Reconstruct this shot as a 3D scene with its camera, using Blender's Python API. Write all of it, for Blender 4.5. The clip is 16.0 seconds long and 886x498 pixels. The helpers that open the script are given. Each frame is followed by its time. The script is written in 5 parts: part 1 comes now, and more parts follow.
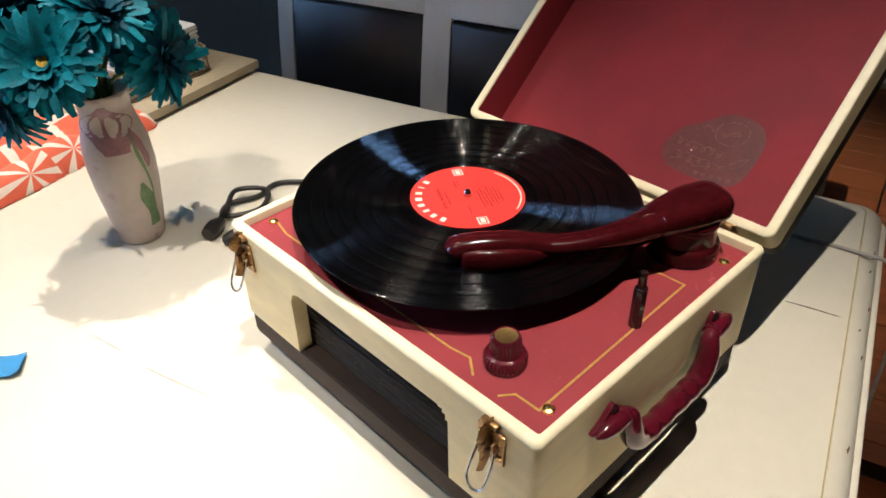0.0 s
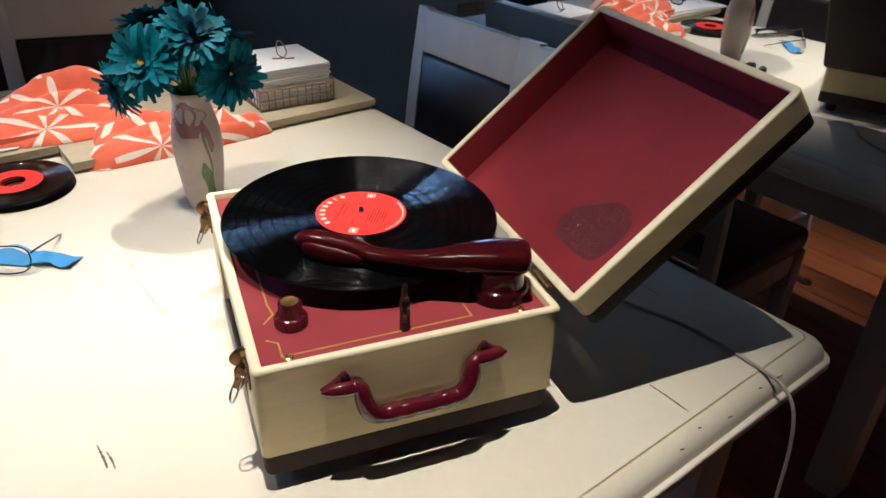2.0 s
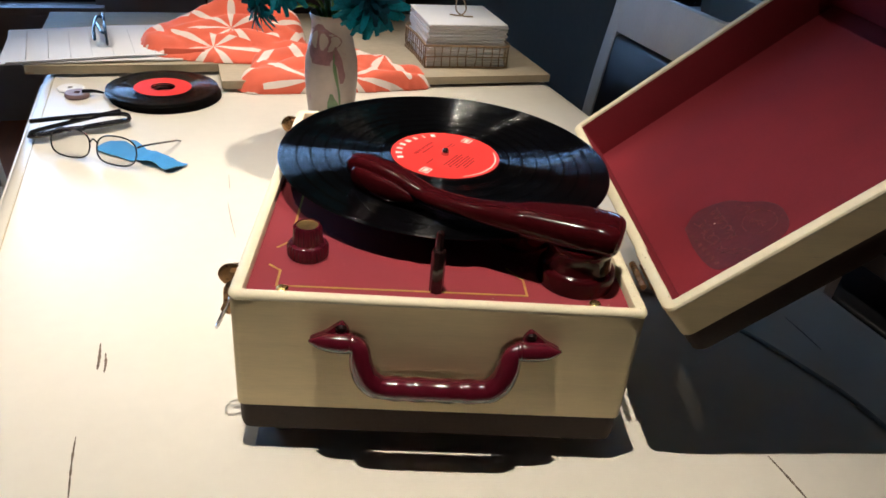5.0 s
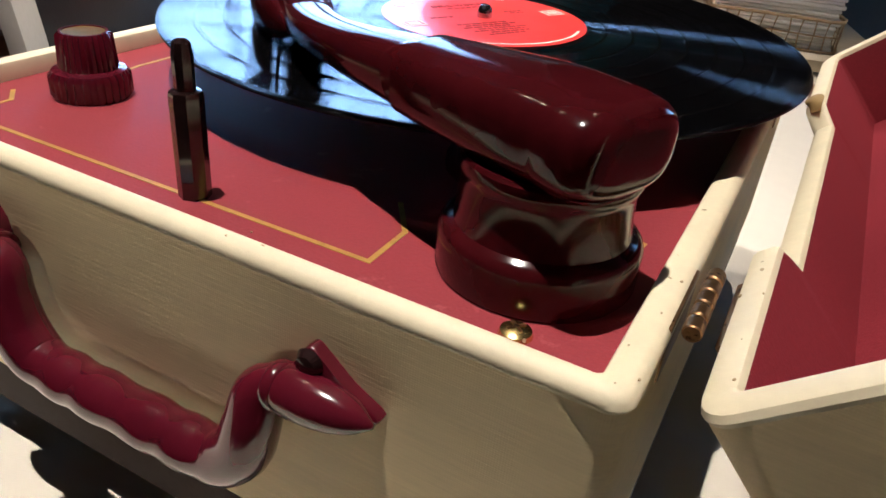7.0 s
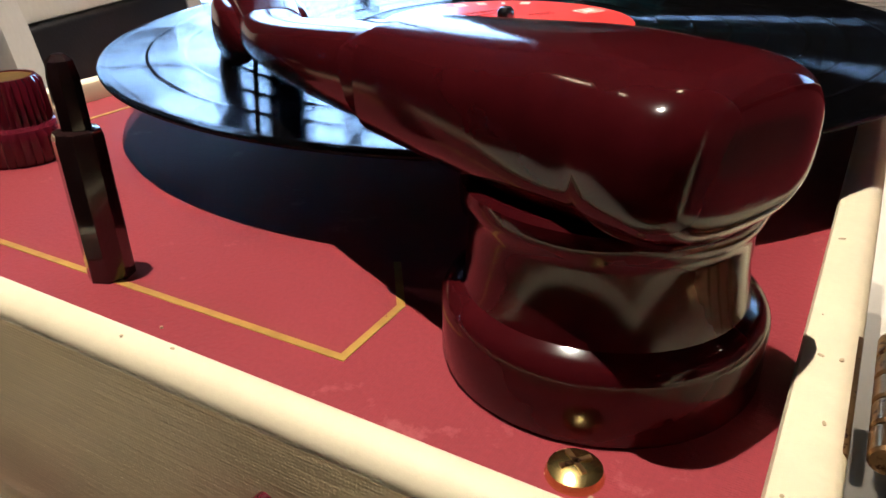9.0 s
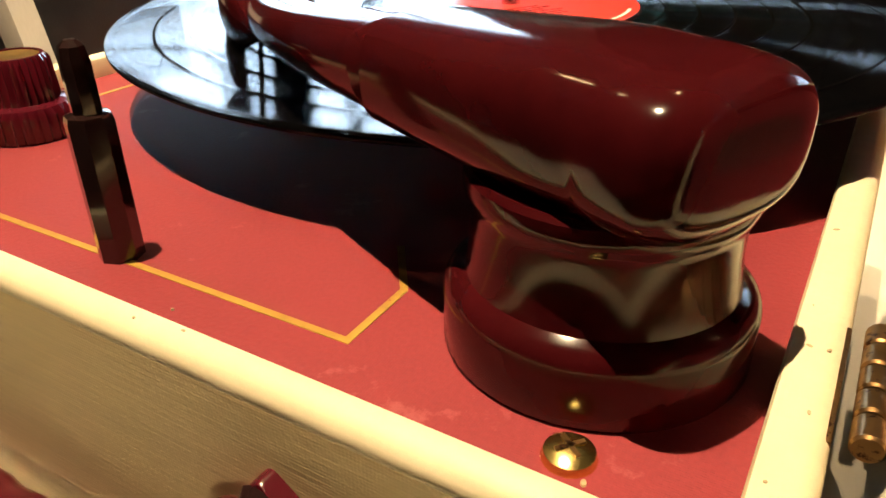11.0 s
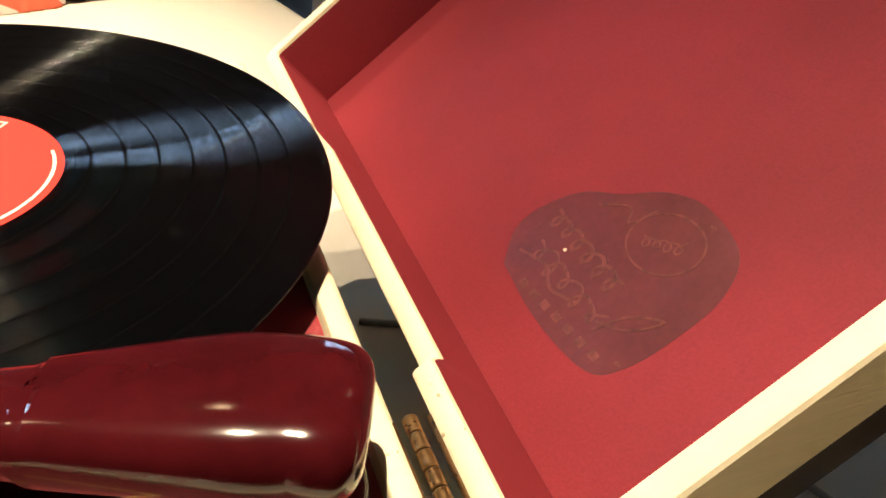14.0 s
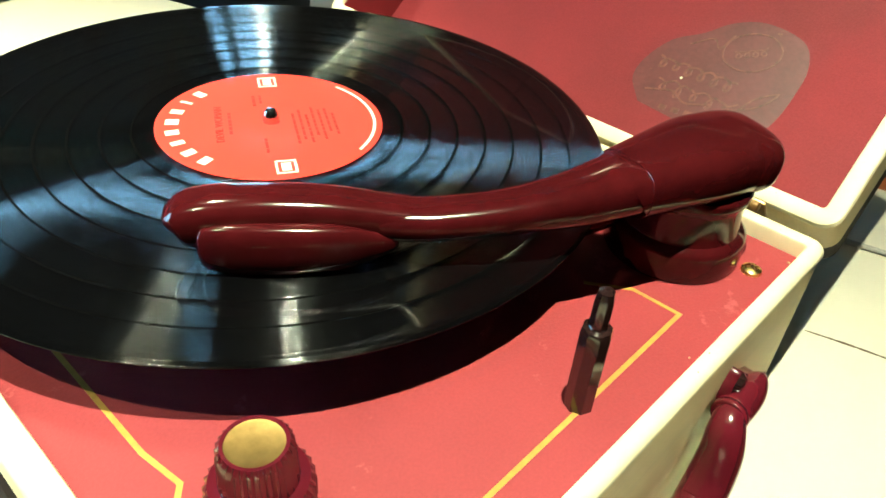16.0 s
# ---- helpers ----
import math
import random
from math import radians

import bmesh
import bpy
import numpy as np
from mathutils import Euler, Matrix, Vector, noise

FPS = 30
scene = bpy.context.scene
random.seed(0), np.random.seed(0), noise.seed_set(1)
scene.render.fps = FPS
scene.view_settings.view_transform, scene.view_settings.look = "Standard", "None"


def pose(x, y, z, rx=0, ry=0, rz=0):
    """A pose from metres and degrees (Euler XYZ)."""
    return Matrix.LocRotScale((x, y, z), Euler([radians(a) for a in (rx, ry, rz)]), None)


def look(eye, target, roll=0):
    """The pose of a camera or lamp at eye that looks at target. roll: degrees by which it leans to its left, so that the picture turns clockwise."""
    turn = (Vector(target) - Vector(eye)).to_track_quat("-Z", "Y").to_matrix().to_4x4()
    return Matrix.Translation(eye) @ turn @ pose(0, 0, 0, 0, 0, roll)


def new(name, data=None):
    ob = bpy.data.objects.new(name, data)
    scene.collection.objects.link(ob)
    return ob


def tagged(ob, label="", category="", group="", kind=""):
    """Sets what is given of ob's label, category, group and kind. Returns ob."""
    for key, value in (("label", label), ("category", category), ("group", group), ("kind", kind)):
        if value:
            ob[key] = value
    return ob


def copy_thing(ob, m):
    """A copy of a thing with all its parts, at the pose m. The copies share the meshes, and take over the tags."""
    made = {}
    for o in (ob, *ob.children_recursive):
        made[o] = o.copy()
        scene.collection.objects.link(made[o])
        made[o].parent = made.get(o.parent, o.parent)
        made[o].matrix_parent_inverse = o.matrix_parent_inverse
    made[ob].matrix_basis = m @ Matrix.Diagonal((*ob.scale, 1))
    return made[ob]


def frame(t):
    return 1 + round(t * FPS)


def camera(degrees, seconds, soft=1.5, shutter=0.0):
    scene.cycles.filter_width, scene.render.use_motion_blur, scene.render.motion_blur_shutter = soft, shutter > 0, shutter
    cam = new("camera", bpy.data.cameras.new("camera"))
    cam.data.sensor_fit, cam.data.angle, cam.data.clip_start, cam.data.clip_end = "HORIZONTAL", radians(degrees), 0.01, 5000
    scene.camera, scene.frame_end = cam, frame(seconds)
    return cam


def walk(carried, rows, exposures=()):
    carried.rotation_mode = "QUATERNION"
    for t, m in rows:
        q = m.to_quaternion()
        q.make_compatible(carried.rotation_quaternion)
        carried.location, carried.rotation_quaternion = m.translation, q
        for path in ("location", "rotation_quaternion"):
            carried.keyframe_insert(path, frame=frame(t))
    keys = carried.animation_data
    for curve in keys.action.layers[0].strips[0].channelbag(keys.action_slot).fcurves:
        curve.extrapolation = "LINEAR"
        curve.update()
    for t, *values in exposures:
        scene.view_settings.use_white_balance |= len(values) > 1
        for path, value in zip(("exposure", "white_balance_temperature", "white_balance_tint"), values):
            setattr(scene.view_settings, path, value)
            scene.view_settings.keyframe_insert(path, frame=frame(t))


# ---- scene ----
cam = camera(62.2, 16.0, soft=1.6)
PATH = [
    (0, (-0.238, -0.172, 0.502), (0.881, 1.008, -0.663), -1.2),
    (0.5, (-0.147, -0.288, 0.488), (0.729, 1.106, -0.648), 3.4),
    (1, (-0.098, -0.388, 0.511), (0.784, 1.039, -0.579), 2.0),
    (1.5, (-0.094, -0.449, 0.523), (0.724, 0.994, -0.594), 1.9),
    (2, (-0.035, -0.492, 0.551), (0.62, 1.098, -0.47), 2.0),
    (2.5, (0.016, -0.546, 0.545), (0.499, 1.068, -0.532), 0.8),
    (3, (0.027, -0.557, 0.545), (0.548, 1.061, -0.508), 2.9),
    (3.5, (0.019, -0.552, 0.54), (0.539, 1.073, -0.503), 3.6),
    (4, (0.047, -0.548, 0.529), (0.514, 1.085, -0.526), 1.7),
    (4.5, (0.054, -0.498, 0.496), (0.345, 1.2, -0.521), 3.5),
    (5, (0.109, -0.416, 0.437), (0.25, 1.3, -0.582), 5.5),
    (5.2, (0.14, -0.384, 0.419), (0.199, 1.306, -0.649), 5.6),
    (7.3, (0.31, -0.101, 0.233), (-0.534, 1.436, -0.728), 4.2),
    (7.5, (0.299, -0.089, 0.225), (-0.576, 1.467, -0.677), 3.2),
    (8, (0.296, -0.07, 0.209), (-0.57, 1.498, -0.681), 2.4),
    (8.5, (0.29, -0.066, 0.21), (-0.57, 1.532, -0.629), 2.4),
    (8.7, (0.285, -0.063, 0.218), (-0.629, 1.482, -0.665), -0.9),
    (11, (0.286, -0.065, 0.224), (-0.613, 1.433, -0.748), -0.5),
    (11.5, (0.304, -0.048, 0.24), (-0.494, 1.479, -0.776), -1.5),
    (12, (0.303, -0.051, 0.264), (-0.403, 1.496, -0.789), -1.7),
    (12.5, (0.31, -0.059, 0.283), (-0.292, 1.466, -0.863), -4.1),
    (13, (0.322, -0.052, 0.295), (0.041, 1.547, -0.872), -0.5),
    (13.5, (0.285, -0.047, 0.295), (0.533, 1.533, -0.906), 4.6),
    (14, (0.236, -0.072, 0.321), (0.934, 1.395, -0.845), 7.2),
    (14.5, (0.226, -0.074, 0.331), (1.006, 1.343, -0.845), 7.4),
    (15, (0.194, -0.066, 0.329), (0.912, 1.286, -0.958), 5.4),
    (15.5, (0.1145, -0.061, 0.323), (1.058, 1.181, -0.929), 6.9),
    (16, (-0.017, -0.047, 0.324), (1.198, 1.002, -0.869), 4.7),
]
walk(cam, [(t, look(eye, target, roll)) for t, eye, target, roll in PATH], exposures=[
    (0, 0.28, 5600, 12), (2.0, 0.17, 5500, 12), (5.2, 0.08, 5600, 14), (7.3, 0.46, 5450, 19), (8.0, 0.54, 5850, 23), (8.6, 0.50, 5450, 17), (10.8, 0.88, 8500, 15), (11.5, 0.88, 8000, 19),
    (12.0, 0.78, 14500, 37), (13.3, 1.02, 16500, 43), (13.9, 1.20, 7200, 18), (15, 1.27, 5900, -4), (16, 1.42, 5850, -18)])

# ---- plan: the record player stands square to x and y; table and room are turned about 17 degrees ----
W, D, H = 0.293, 0.354, 0.147
DECK = 0.139
SEAM = 0.046
FLOOR = -0.75
CORNER = Vector((0.696, 0.011, 0.0))
NR = Vector((0.9563, 0.2924, 0.0)).normalized()
UP = Vector((-NR.y, NR.x, 0.0))


def room(a, b, z=0.0):
    """a: metres beyond the table's long side, b: metres along it, away from its near corner."""
    p = CORNER + NR * a + UP * b
    return Vector((p.x, p.y, z))


ROOM = Matrix(((NR.x, UP.x, 0, CORNER.x), (NR.y, UP.y, 0, CORNER.y), (0, 0, 1, 0), (0, 0, 0, 1)))

# ---- world and lights ----
world = bpy.data.worlds.new("world")
scene.world = world
world.use_nodes = True
wn = world.node_tree
sky = wn.nodes.new("ShaderNodeTexSky")
sky.sky_type, sky.sun_disc = "NISHITA", False
sky.sun_elevation, sky.sun_rotation = radians(4), radians(200)
wn.links.new(sky.outputs[0], wn.nodes["Background"].inputs[0])
wn.nodes["Background"].inputs[1].default_value = 0.08


def lamp(at, watts, colour, size=0.008, spread=None, target=None):
    data = bpy.data.lights.new("downlight", "SPOT")
    data.energy, data.color, data.shadow_soft_size = watts, colour, size
    data.spot_size, data.spot_blend = radians(spread or 110), 1.0
    ob = new("downlight", data)
    ob.matrix_world = look(at, target or (at[0], at[1] + 0.001, FLOOR))
    return ob


WARM = (1.0, 0.84, 0.61)
LAMPS = [((-0.01, -0.12, 2.0), 172, 44, (0.02, -0.04, 0.0)), ((0.10, 1.05, 2.0), 138, 38, (-0.04, 0.66, 0.0)), ((-0.80, 0.46, 2.0), 112, 38, (-0.13, 0.60, 0.0))]
for at, watts, spread, target in LAMPS:
    lamp(at, watts, WARM, spread=spread, target=target)


# ---- materials ----
def material(name, colour, rough=0.5, metal=0.0, spots=None, spot_amount=0.5, scale=40.0, contrast=0.25, bump=0.0,
             bump_scale=300.0, coat=0.0, stretch=(1, 1, 1), spec=0.5, rough_vary=0.15, sheen=0.0):
    """Principled surface: colour varied at two scales, roughness varied, fine relief."""
    m = bpy.data.materials.new(name)
    m.use_nodes = True
    nt = m.node_tree
    bsdf = nt.nodes["Principled BSDF"]
    co = nt.nodes.new("ShaderNodeTexCoord")
    mp = nt.nodes.new("ShaderNodeMapping")
    mp.inputs["Scale"].default_value = stretch
    nt.links.new(co.outputs["Object"], mp.inputs[0])
    big = nt.nodes.new("ShaderNodeTexNoise")
    big.inputs["Scale"].default_value, big.inputs["Detail"].default_value = scale, 6
    nt.links.new(mp.outputs[0], big.inputs["Vector"])
    fine = nt.nodes.new("ShaderNodeTexNoise")
    fine.inputs["Scale"].default_value, fine.inputs["Detail"].default_value = bump_scale, 4
    nt.links.new(mp.outputs[0], fine.inputs["Vector"])
    ramp = nt.nodes.new("ShaderNodeValToRGB")
    lo = [max(0.0, c * (1 - contrast)) for c in colour]
    hi = [min(1.0, c * (1 + contrast * 0.6)) for c in colour]
    ramp.color_ramp.elements[0].position, ramp.color_ramp.elements[1].position = 0.3, 0.7
    ramp.color_ramp.elements[0].color, ramp.color_ramp.elements[1].color = (*lo, 1), (*hi, 1)
    mixn = nt.nodes.new("ShaderNodeMath")
    mixn.operation = "MULTIPLY_ADD"
    mixn.inputs[1].default_value = 0.35
    nt.links.new(fine.outputs[0], mixn.inputs[0])
    sub = nt.nodes.new("ShaderNodeMath")
    sub.operation = "MULTIPLY"
    sub.inputs[1].default_value = 0.65
    nt.links.new(big.outputs[0], sub.inputs[0])
    nt.links.new(sub.outputs[0], mixn.inputs[2])
    nt.links.new(mixn.outputs[0], ramp.inputs[0])
    out = ramp.outputs[0]
    if spots:
        sp = nt.nodes.new("ShaderNodeTexNoise")
        sp.inputs["Scale"].default_value, sp.inputs["Detail"].default_value = scale * 2.3, 8
        sp.inputs["Roughness"].default_value = 0.65
        nt.links.new(mp.outputs[0], sp.inputs["Vector"])
        sr = nt.nodes.new("ShaderNodeValToRGB")
        sr.color_ramp.elements[0].position = 0.5 + 0.22 * (1 - spot_amount)
        sr.color_ramp.elements[1].position = sr.color_ramp.elements[0].position + 0.05
        nt.links.new(sp.outputs[0], sr.inputs[0])
        mx = nt.nodes.new("ShaderNodeMix")
        mx.data_type = "RGBA"
        nt.links.new(sr.outputs[0], mx.inputs[0])
        nt.links.new(out, mx.inputs[6])
        mx.inputs[7].default_value = (*spots, 1)
        out = mx.outputs[2]
    nt.links.new(out, bsdf.inputs["Base Color"])
    rr = nt.nodes.new("ShaderNodeMapRange")
    rr.inputs["To Min"].default_value = max(0.02, rough - rough_vary * rough)
    rr.inputs["To Max"].default_value = min(1, rough + rough_vary * rough * 2)
    nt.links.new(big.outputs[0], rr.inputs[0])
    nt.links.new(rr.outputs[0], bsdf.inputs["Roughness"])
    bsdf.inputs["Metallic"].default_value = metal
    bsdf.inputs["Specular IOR Level"].default_value = spec
    bsdf.inputs["Coat Weight"].default_value = coat
    bsdf.inputs["Coat Roughness"].default_value = 0.08
    bsdf.inputs["Sheen Weight"].default_value = sheen
    if bump:
        bp = nt.nodes.new("ShaderNodeBump")
        bp.inputs["Strength"].default_value = bump
        bp.inputs["Distance"].default_value = 0.0006
        nt.links.new(fine.outputs[0], bp.inputs["Height"])
        nt.links.new(bp.outputs[0], bsdf.inputs["Normal"])
    return m


def weave(m, scale, amount, colour_amount=0.0):
    """Adds the fine crossed threads of book cloth to a surface."""
    nt = m.node_tree
    bsdf = nt.nodes["Principled BSDF"]
    co = nt.nodes.new("ShaderNodeTexCoord")
    heights = []
    for axis in ("X", "Y", "Z"):
        wv = nt.nodes.new("ShaderNodeTexWave")
        wv.bands_direction = axis
        wv.inputs["Scale"].default_value, wv.inputs["Distortion"].default_value = scale, 1.5
        wv.inputs["Detail"].default_value = 2
        wv.inputs["Detail Scale"].default_value = 2
        nt.links.new(co.outputs["Object"], wv.inputs["Vector"])
        heights.append(wv.outputs["Fac"])
    add = nt.nodes.new("ShaderNodeMath")
    add.operation = "ADD"
    nt.links.new(heights[0], add.inputs[0])
    nt.links.new(heights[1], add.inputs[1])
    add2 = nt.nodes.new("ShaderNodeMath")
    add2.operation = "ADD"
    nt.links.new(add.outputs[0], add2.inputs[0])
    nt.links.new(heights[2], add2.inputs[1])
    bp = nt.nodes.new("ShaderNodeBump")
    bp.inputs["Strength"].default_value, bp.inputs["Distance"].default_value = amount, 0.0005
    nt.links.new(add2.outputs[0], bp.inputs["Height"])
    if bsdf.inputs["Normal"].is_linked:
        nt.links.new(bsdf.inputs["Normal"].links[0].from_socket, bp.inputs["Normal"])
    nt.links.new(bp.outputs[0], bsdf.inputs["Normal"])
    return m


CREAM = weave(material("cream_bookcloth", (0.80, 0.66, 0.38), 0.55, spots=(0.45, 0.34, 0.18), spot_amount=0.1, scale=25, contrast=0.13, bump=0.28, bump_scale=400, stretch=(0.15, 1, 2.5)), 420, 0.12)
CREAM_RIM = material("cream_painted_rim", (0.80, 0.72, 0.50), 0.5, spots=(0.35, 0.24, 0.10), spot_amount=0.0, scale=60, contrast=0.08, bump=0.25, bump_scale=200)
BROWN_CLOTH = weave(material("dark_brown_bookcloth", (0.045, 0.030, 0.024), 0.7, spec=0.3, scale=40, contrast=0.3, bump=0.3, bump_scale=500), 420, 0.12)
MAROON = weave(material("maroon_leatherette", (0.27, 0.033, 0.043), 0.55, spec=0.35, scale=18, contrast=0.2, bump=0.22, bump_scale=900, spots=(0.36, 0.075, 0.08), spot_amount=0.45), 600, 0.08)
LINING = weave(material("maroon_lid_lining", (0.218, 0.021, 0.030), 0.62, spec=0.25, scale=12, contrast=0.26, bump=0.22, bump_scale=900), 600, 0.08)
BAKELITE = material("maroon_bakelite", (0.044, 0.0036, 0.0052), 0.11, scale=30, contrast=0.35, coat=0.0, spec=0.36, bump=0.06, bump_scale=120)
HANDLE_PLASTIC = material("maroon_handle_plastic", (0.085, 0.006, 0.014), 0.14, scale=30, contrast=0.3, coat=0.5, bump=0.05, bump_scale=90)
BLACK_PLASTIC = material("black_brown_bakelite", (0.018, 0.008, 0.008), 0.14, scale=40, contrast=0.4, coat=0.5)
BRASS = material("tarnished_brass", (0.34, 0.20, 0.09), 0.34, 1.0, spots=(0.09, 0.042, 0.025), spot_amount=0.75, scale=120, contrast=0.3, bump=0.3)
BRIGHT_BRASS = material("bright_brass", (0.80, 0.60, 0.22), 0.25, 1.0, scale=90, contrast=0.25, bump=0.2)
STEEL = material("polished_steel", (0.62, 0.62, 0.64), 0.18, 1.0, scale=80, contrast=0.2)
GOLD_LINE = material("gold_painted_line", (0.52, 0.33, 0.07), 0.4, 0.3, spots=(0.33, 0.07, 0.06), spot_amount=0.25, scale=120, contrast=0.3)
GRILLE = material("dark_grille_cloth", (0.030, 0.024, 0.020), 0.85, spots=(0.30, 0.21, 0.09), spot_amount=0.30, scale=160, contrast=0.6, bump=0.5, stretch=(1, 0.35, 1))
RUBBER = material("black_rubber", (0.02, 0.02, 0.02), 0.7)
TABLE = material("white_distressed_paint", (0.69, 0.645, 0.545), 0.34, spots=(0.54, 0.48, 0.37), spot_amount=0.12, scale=5, contrast=0.06, bump=0.12, bump_scale=60, stretch=(1, 1, 1))
WORN = material("bare_worn_wood", (0.13, 0.09, 0.055), 0.7, scale=80, contrast=0.5)
HAIRLINE = material("hairline_crack", (0.36, 0.32, 0.26), 0.7, scale=80, contrast=0.4)
GLUE = material("yellowed_joint", (0.45, 0.36, 0.16), 0.6, scale=60, contrast=0.3)
CHAIR_PAINT = material("white_chipped_paint", (0.66, 0.65, 0.62), 0.45, spots=(0.12, 0.08, 0.05), spot_amount=0.18, scale=14, contrast=0.1, bump=0.2, stretch=(1, 1, 0.4))
LEATHER = material("black_leather", (0.012, 0.012, 0.016), 0.33, scale=30, contrast=0.4, bump=0.5, bump_scale=350)
DARK_WALL = material("dark_olive_wall", (0.07, 0.062, 0.046), 0.8, scale=3, contrast=0.2, bump=0.2, bump_scale=80)
GREY_WALL = material("grey_wall_paint", (0.46, 0.47, 0.50), 0.7, scale=4, contrast=0.1, bump=0.2, bump_scale=80)
CEILING = material("dark_ceiling_paint", (0.10, 0.09, 0.08), 0.8, scale=4, contrast=0.08)
FLOORWOOD = material("orange_stained_boards", (0.30, 0.085, 0.025), 0.35, scale=6, contrast=0.45, bump=0.2, bump_scale=90, stretch=(6, 0.6, 1), coat=0.2)
SIDEBOARD = material("beige_weathered_board", (0.46, 0.39, 0.27), 0.6, spots=(0.28, 0.21, 0.13), spot_amount=0.35, scale=16, contrast=0.2, bump=0.4, bump_scale=160, stretch=(0.4, 1, 1))
PAPER = material("white_paper", (0.78, 0.78, 0.79), 0.8, scale=8, contrast=0.04)
WICKER = material("tan_wire_wicker", (0.30, 0.21, 0.12), 0.6, scale=120, contrast=0.5, bump=0.4)
CORD = material("grey_cord", (0.36, 0.34, 0.31), 0.5, scale=90, contrast=0.15)
BLACK_CORD = material("black_cord", (0.02, 0.018, 0.018), 0.4)
BLUE = material("bright_blue_paper", (0.05, 0.26, 0.58), 0.6, scale=40, contrast=0.2)
BLACK_FRAME = material("black_spectacle_plastic", (0.015, 0.015, 0.02), 0.2, coat=0.4)
STEM = material("green_stem", (0.13, 0.22, 0.05), 0.5, scale=60, contrast=0.3)
YELLOW = material("yellow_flower_centre", (0.65, 0.42, 0.05), 0.7, scale=300, contrast=0.5, bump=0.6)
RED_LABEL = material("red_record_label", (0.82, 0.045, 0.035), 0.30, coat=0.35, scale=40, contrast=0.06)
LABEL_INK = material("dark_label_print", (0.22, 0.012, 0.012), 0.5)
LABEL_WHITE = material("cream_label_print", (0.85, 0.72, 0.62), 0.5)
MIRROR_EDGE = material("dark_mirror_edge", (0.03, 0.03, 0.03), 0.4)


def mirror_glass():
    m = bpy.data.materials.new("mirror_silver")
    m.use_nodes = True
    b = m.node_tree.nodes["Principled BSDF"]
    b.inputs["Base Color"].default_value = (0.74, 0.76, 0.77, 1)
    b.inputs["Metallic"].default_value, b.inputs["Roughness"].default_value = 1.0, 0.02
    return m


MIRROR = mirror_glass()


def clear_glass():
    m = bpy.data.materials.new("clear_glass")
    m.use_nodes = True
    b = m.node_tree.nodes["Principled BSDF"]
    b.inputs["Transmission Weight"].default_value = 1.0
    b.inputs["Roughness"].default_value, b.inputs["IOR"].default_value = 0.02, 1.45
    return m


GLASS = clear_glass()


def glow(name, colour, strength):
    m = bpy.data.materials.new(name)
    m.use_nodes = True
    b = m.node_tree.nodes["Principled BSDF"]
    b.inputs["Base Color"].default_value = (0, 0, 0, 1)
    b.inputs["Emission Color"].default_value = (*colour, 1)
    b.inputs["Emission Strength"].default_value = strength
    return m


def vinyl_material():
    """Black vinyl: the walls of fine concentric grooves tilt the surface along the radius and draw the lamps out into rays."""
    m = bpy.data.materials.new("grooved_black_vinyl")
    m.use_nodes = True
    nt = m.node_tree
    b = nt.nodes["Principled BSDF"]
    b.inputs["Base Color"].default_value = (0.0016, 0.0016, 0.002, 1)
    b.inputs["Specular IOR Level"].default_value = 0.23
    b.inputs["Coat Weight"].default_value = 0.28
    b.inputs["Coat Roughness"].default_value = 0.035

    def maths(op, one, two=None, three=None):
        n = nt.nodes.new("ShaderNodeMath")
        n.operation = op
        for k, v in enumerate((one, two, three)):
            if v is None:
                continue
            if isinstance(v, (int, float)):
                n.inputs[k].default_value = v
            else:
                nt.links.new(v, n.inputs[k])
        return n.outputs[0]

    def vector(op, one, two=None, scale=None):
        n = nt.nodes.new("ShaderNodeVectorMath")
        n.operation = op
        nt.links.new(one, n.inputs[0])
        if isinstance(two, tuple):
            n.inputs[1].default_value = two
        elif two is not None:
            nt.links.new(two, n.inputs[1])
        if scale is not None:
            nt.links.new(scale, n.inputs["Scale"])
        return n.outputs

    co = nt.nodes.new("ShaderNodeTexCoord")
    flat = vector("MULTIPLY", co.outputs["Object"], (1, 1, 0))[0]
    radius = vector("LENGTH", flat)["Value"]
    outward = vector("NORMALIZE", flat)[0]
    band = nt.nodes.new("ShaderNodeTexNoise")
    band.noise_dimensions = "1D"
    band.inputs["Scale"].default_value, band.inputs["Detail"].default_value = 700, 4
    nt.links.new(radius, band.inputs["W"])
    depth = maths("MULTIPLY_ADD", band.outputs[0], 0.6, 0.70)
    tilt = maths("MULTIPLY", maths("SINE", maths("MULTIPLY", radius, 52000.0)), depth)
    lean = vector("ADD", vector("SCALE", outward, scale=tilt)[0], (0, 0, 1))[0]
    turn = nt.nodes.new("ShaderNodeVectorTransform")
    turn.vector_type, turn.convert_from, turn.convert_to = "NORMAL", "OBJECT", "WORLD"
    nt.links.new(vector("NORMALIZE", lean)[0], turn.inputs[0])
    nt.links.new(turn.outputs[0], b.inputs["Normal"])
    dust = nt.nodes.new("ShaderNodeTexNoise")
    dust.inputs["Scale"].default_value, dust.inputs["Detail"].default_value = 60, 5
    nt.links.new(co.outputs["Object"], dust.inputs["Vector"])
    rr = nt.nodes.new("ShaderNodeMapRange")
    rr.inputs["To Min"].default_value, rr.inputs["To Max"].default_value = 0.07, 0.13
    nt.links.new(dust.outputs[0], rr.inputs[0])
    nt.links.new(rr.outputs[0], b.inputs["Roughness"])
    return m


VINYL = vinyl_material()


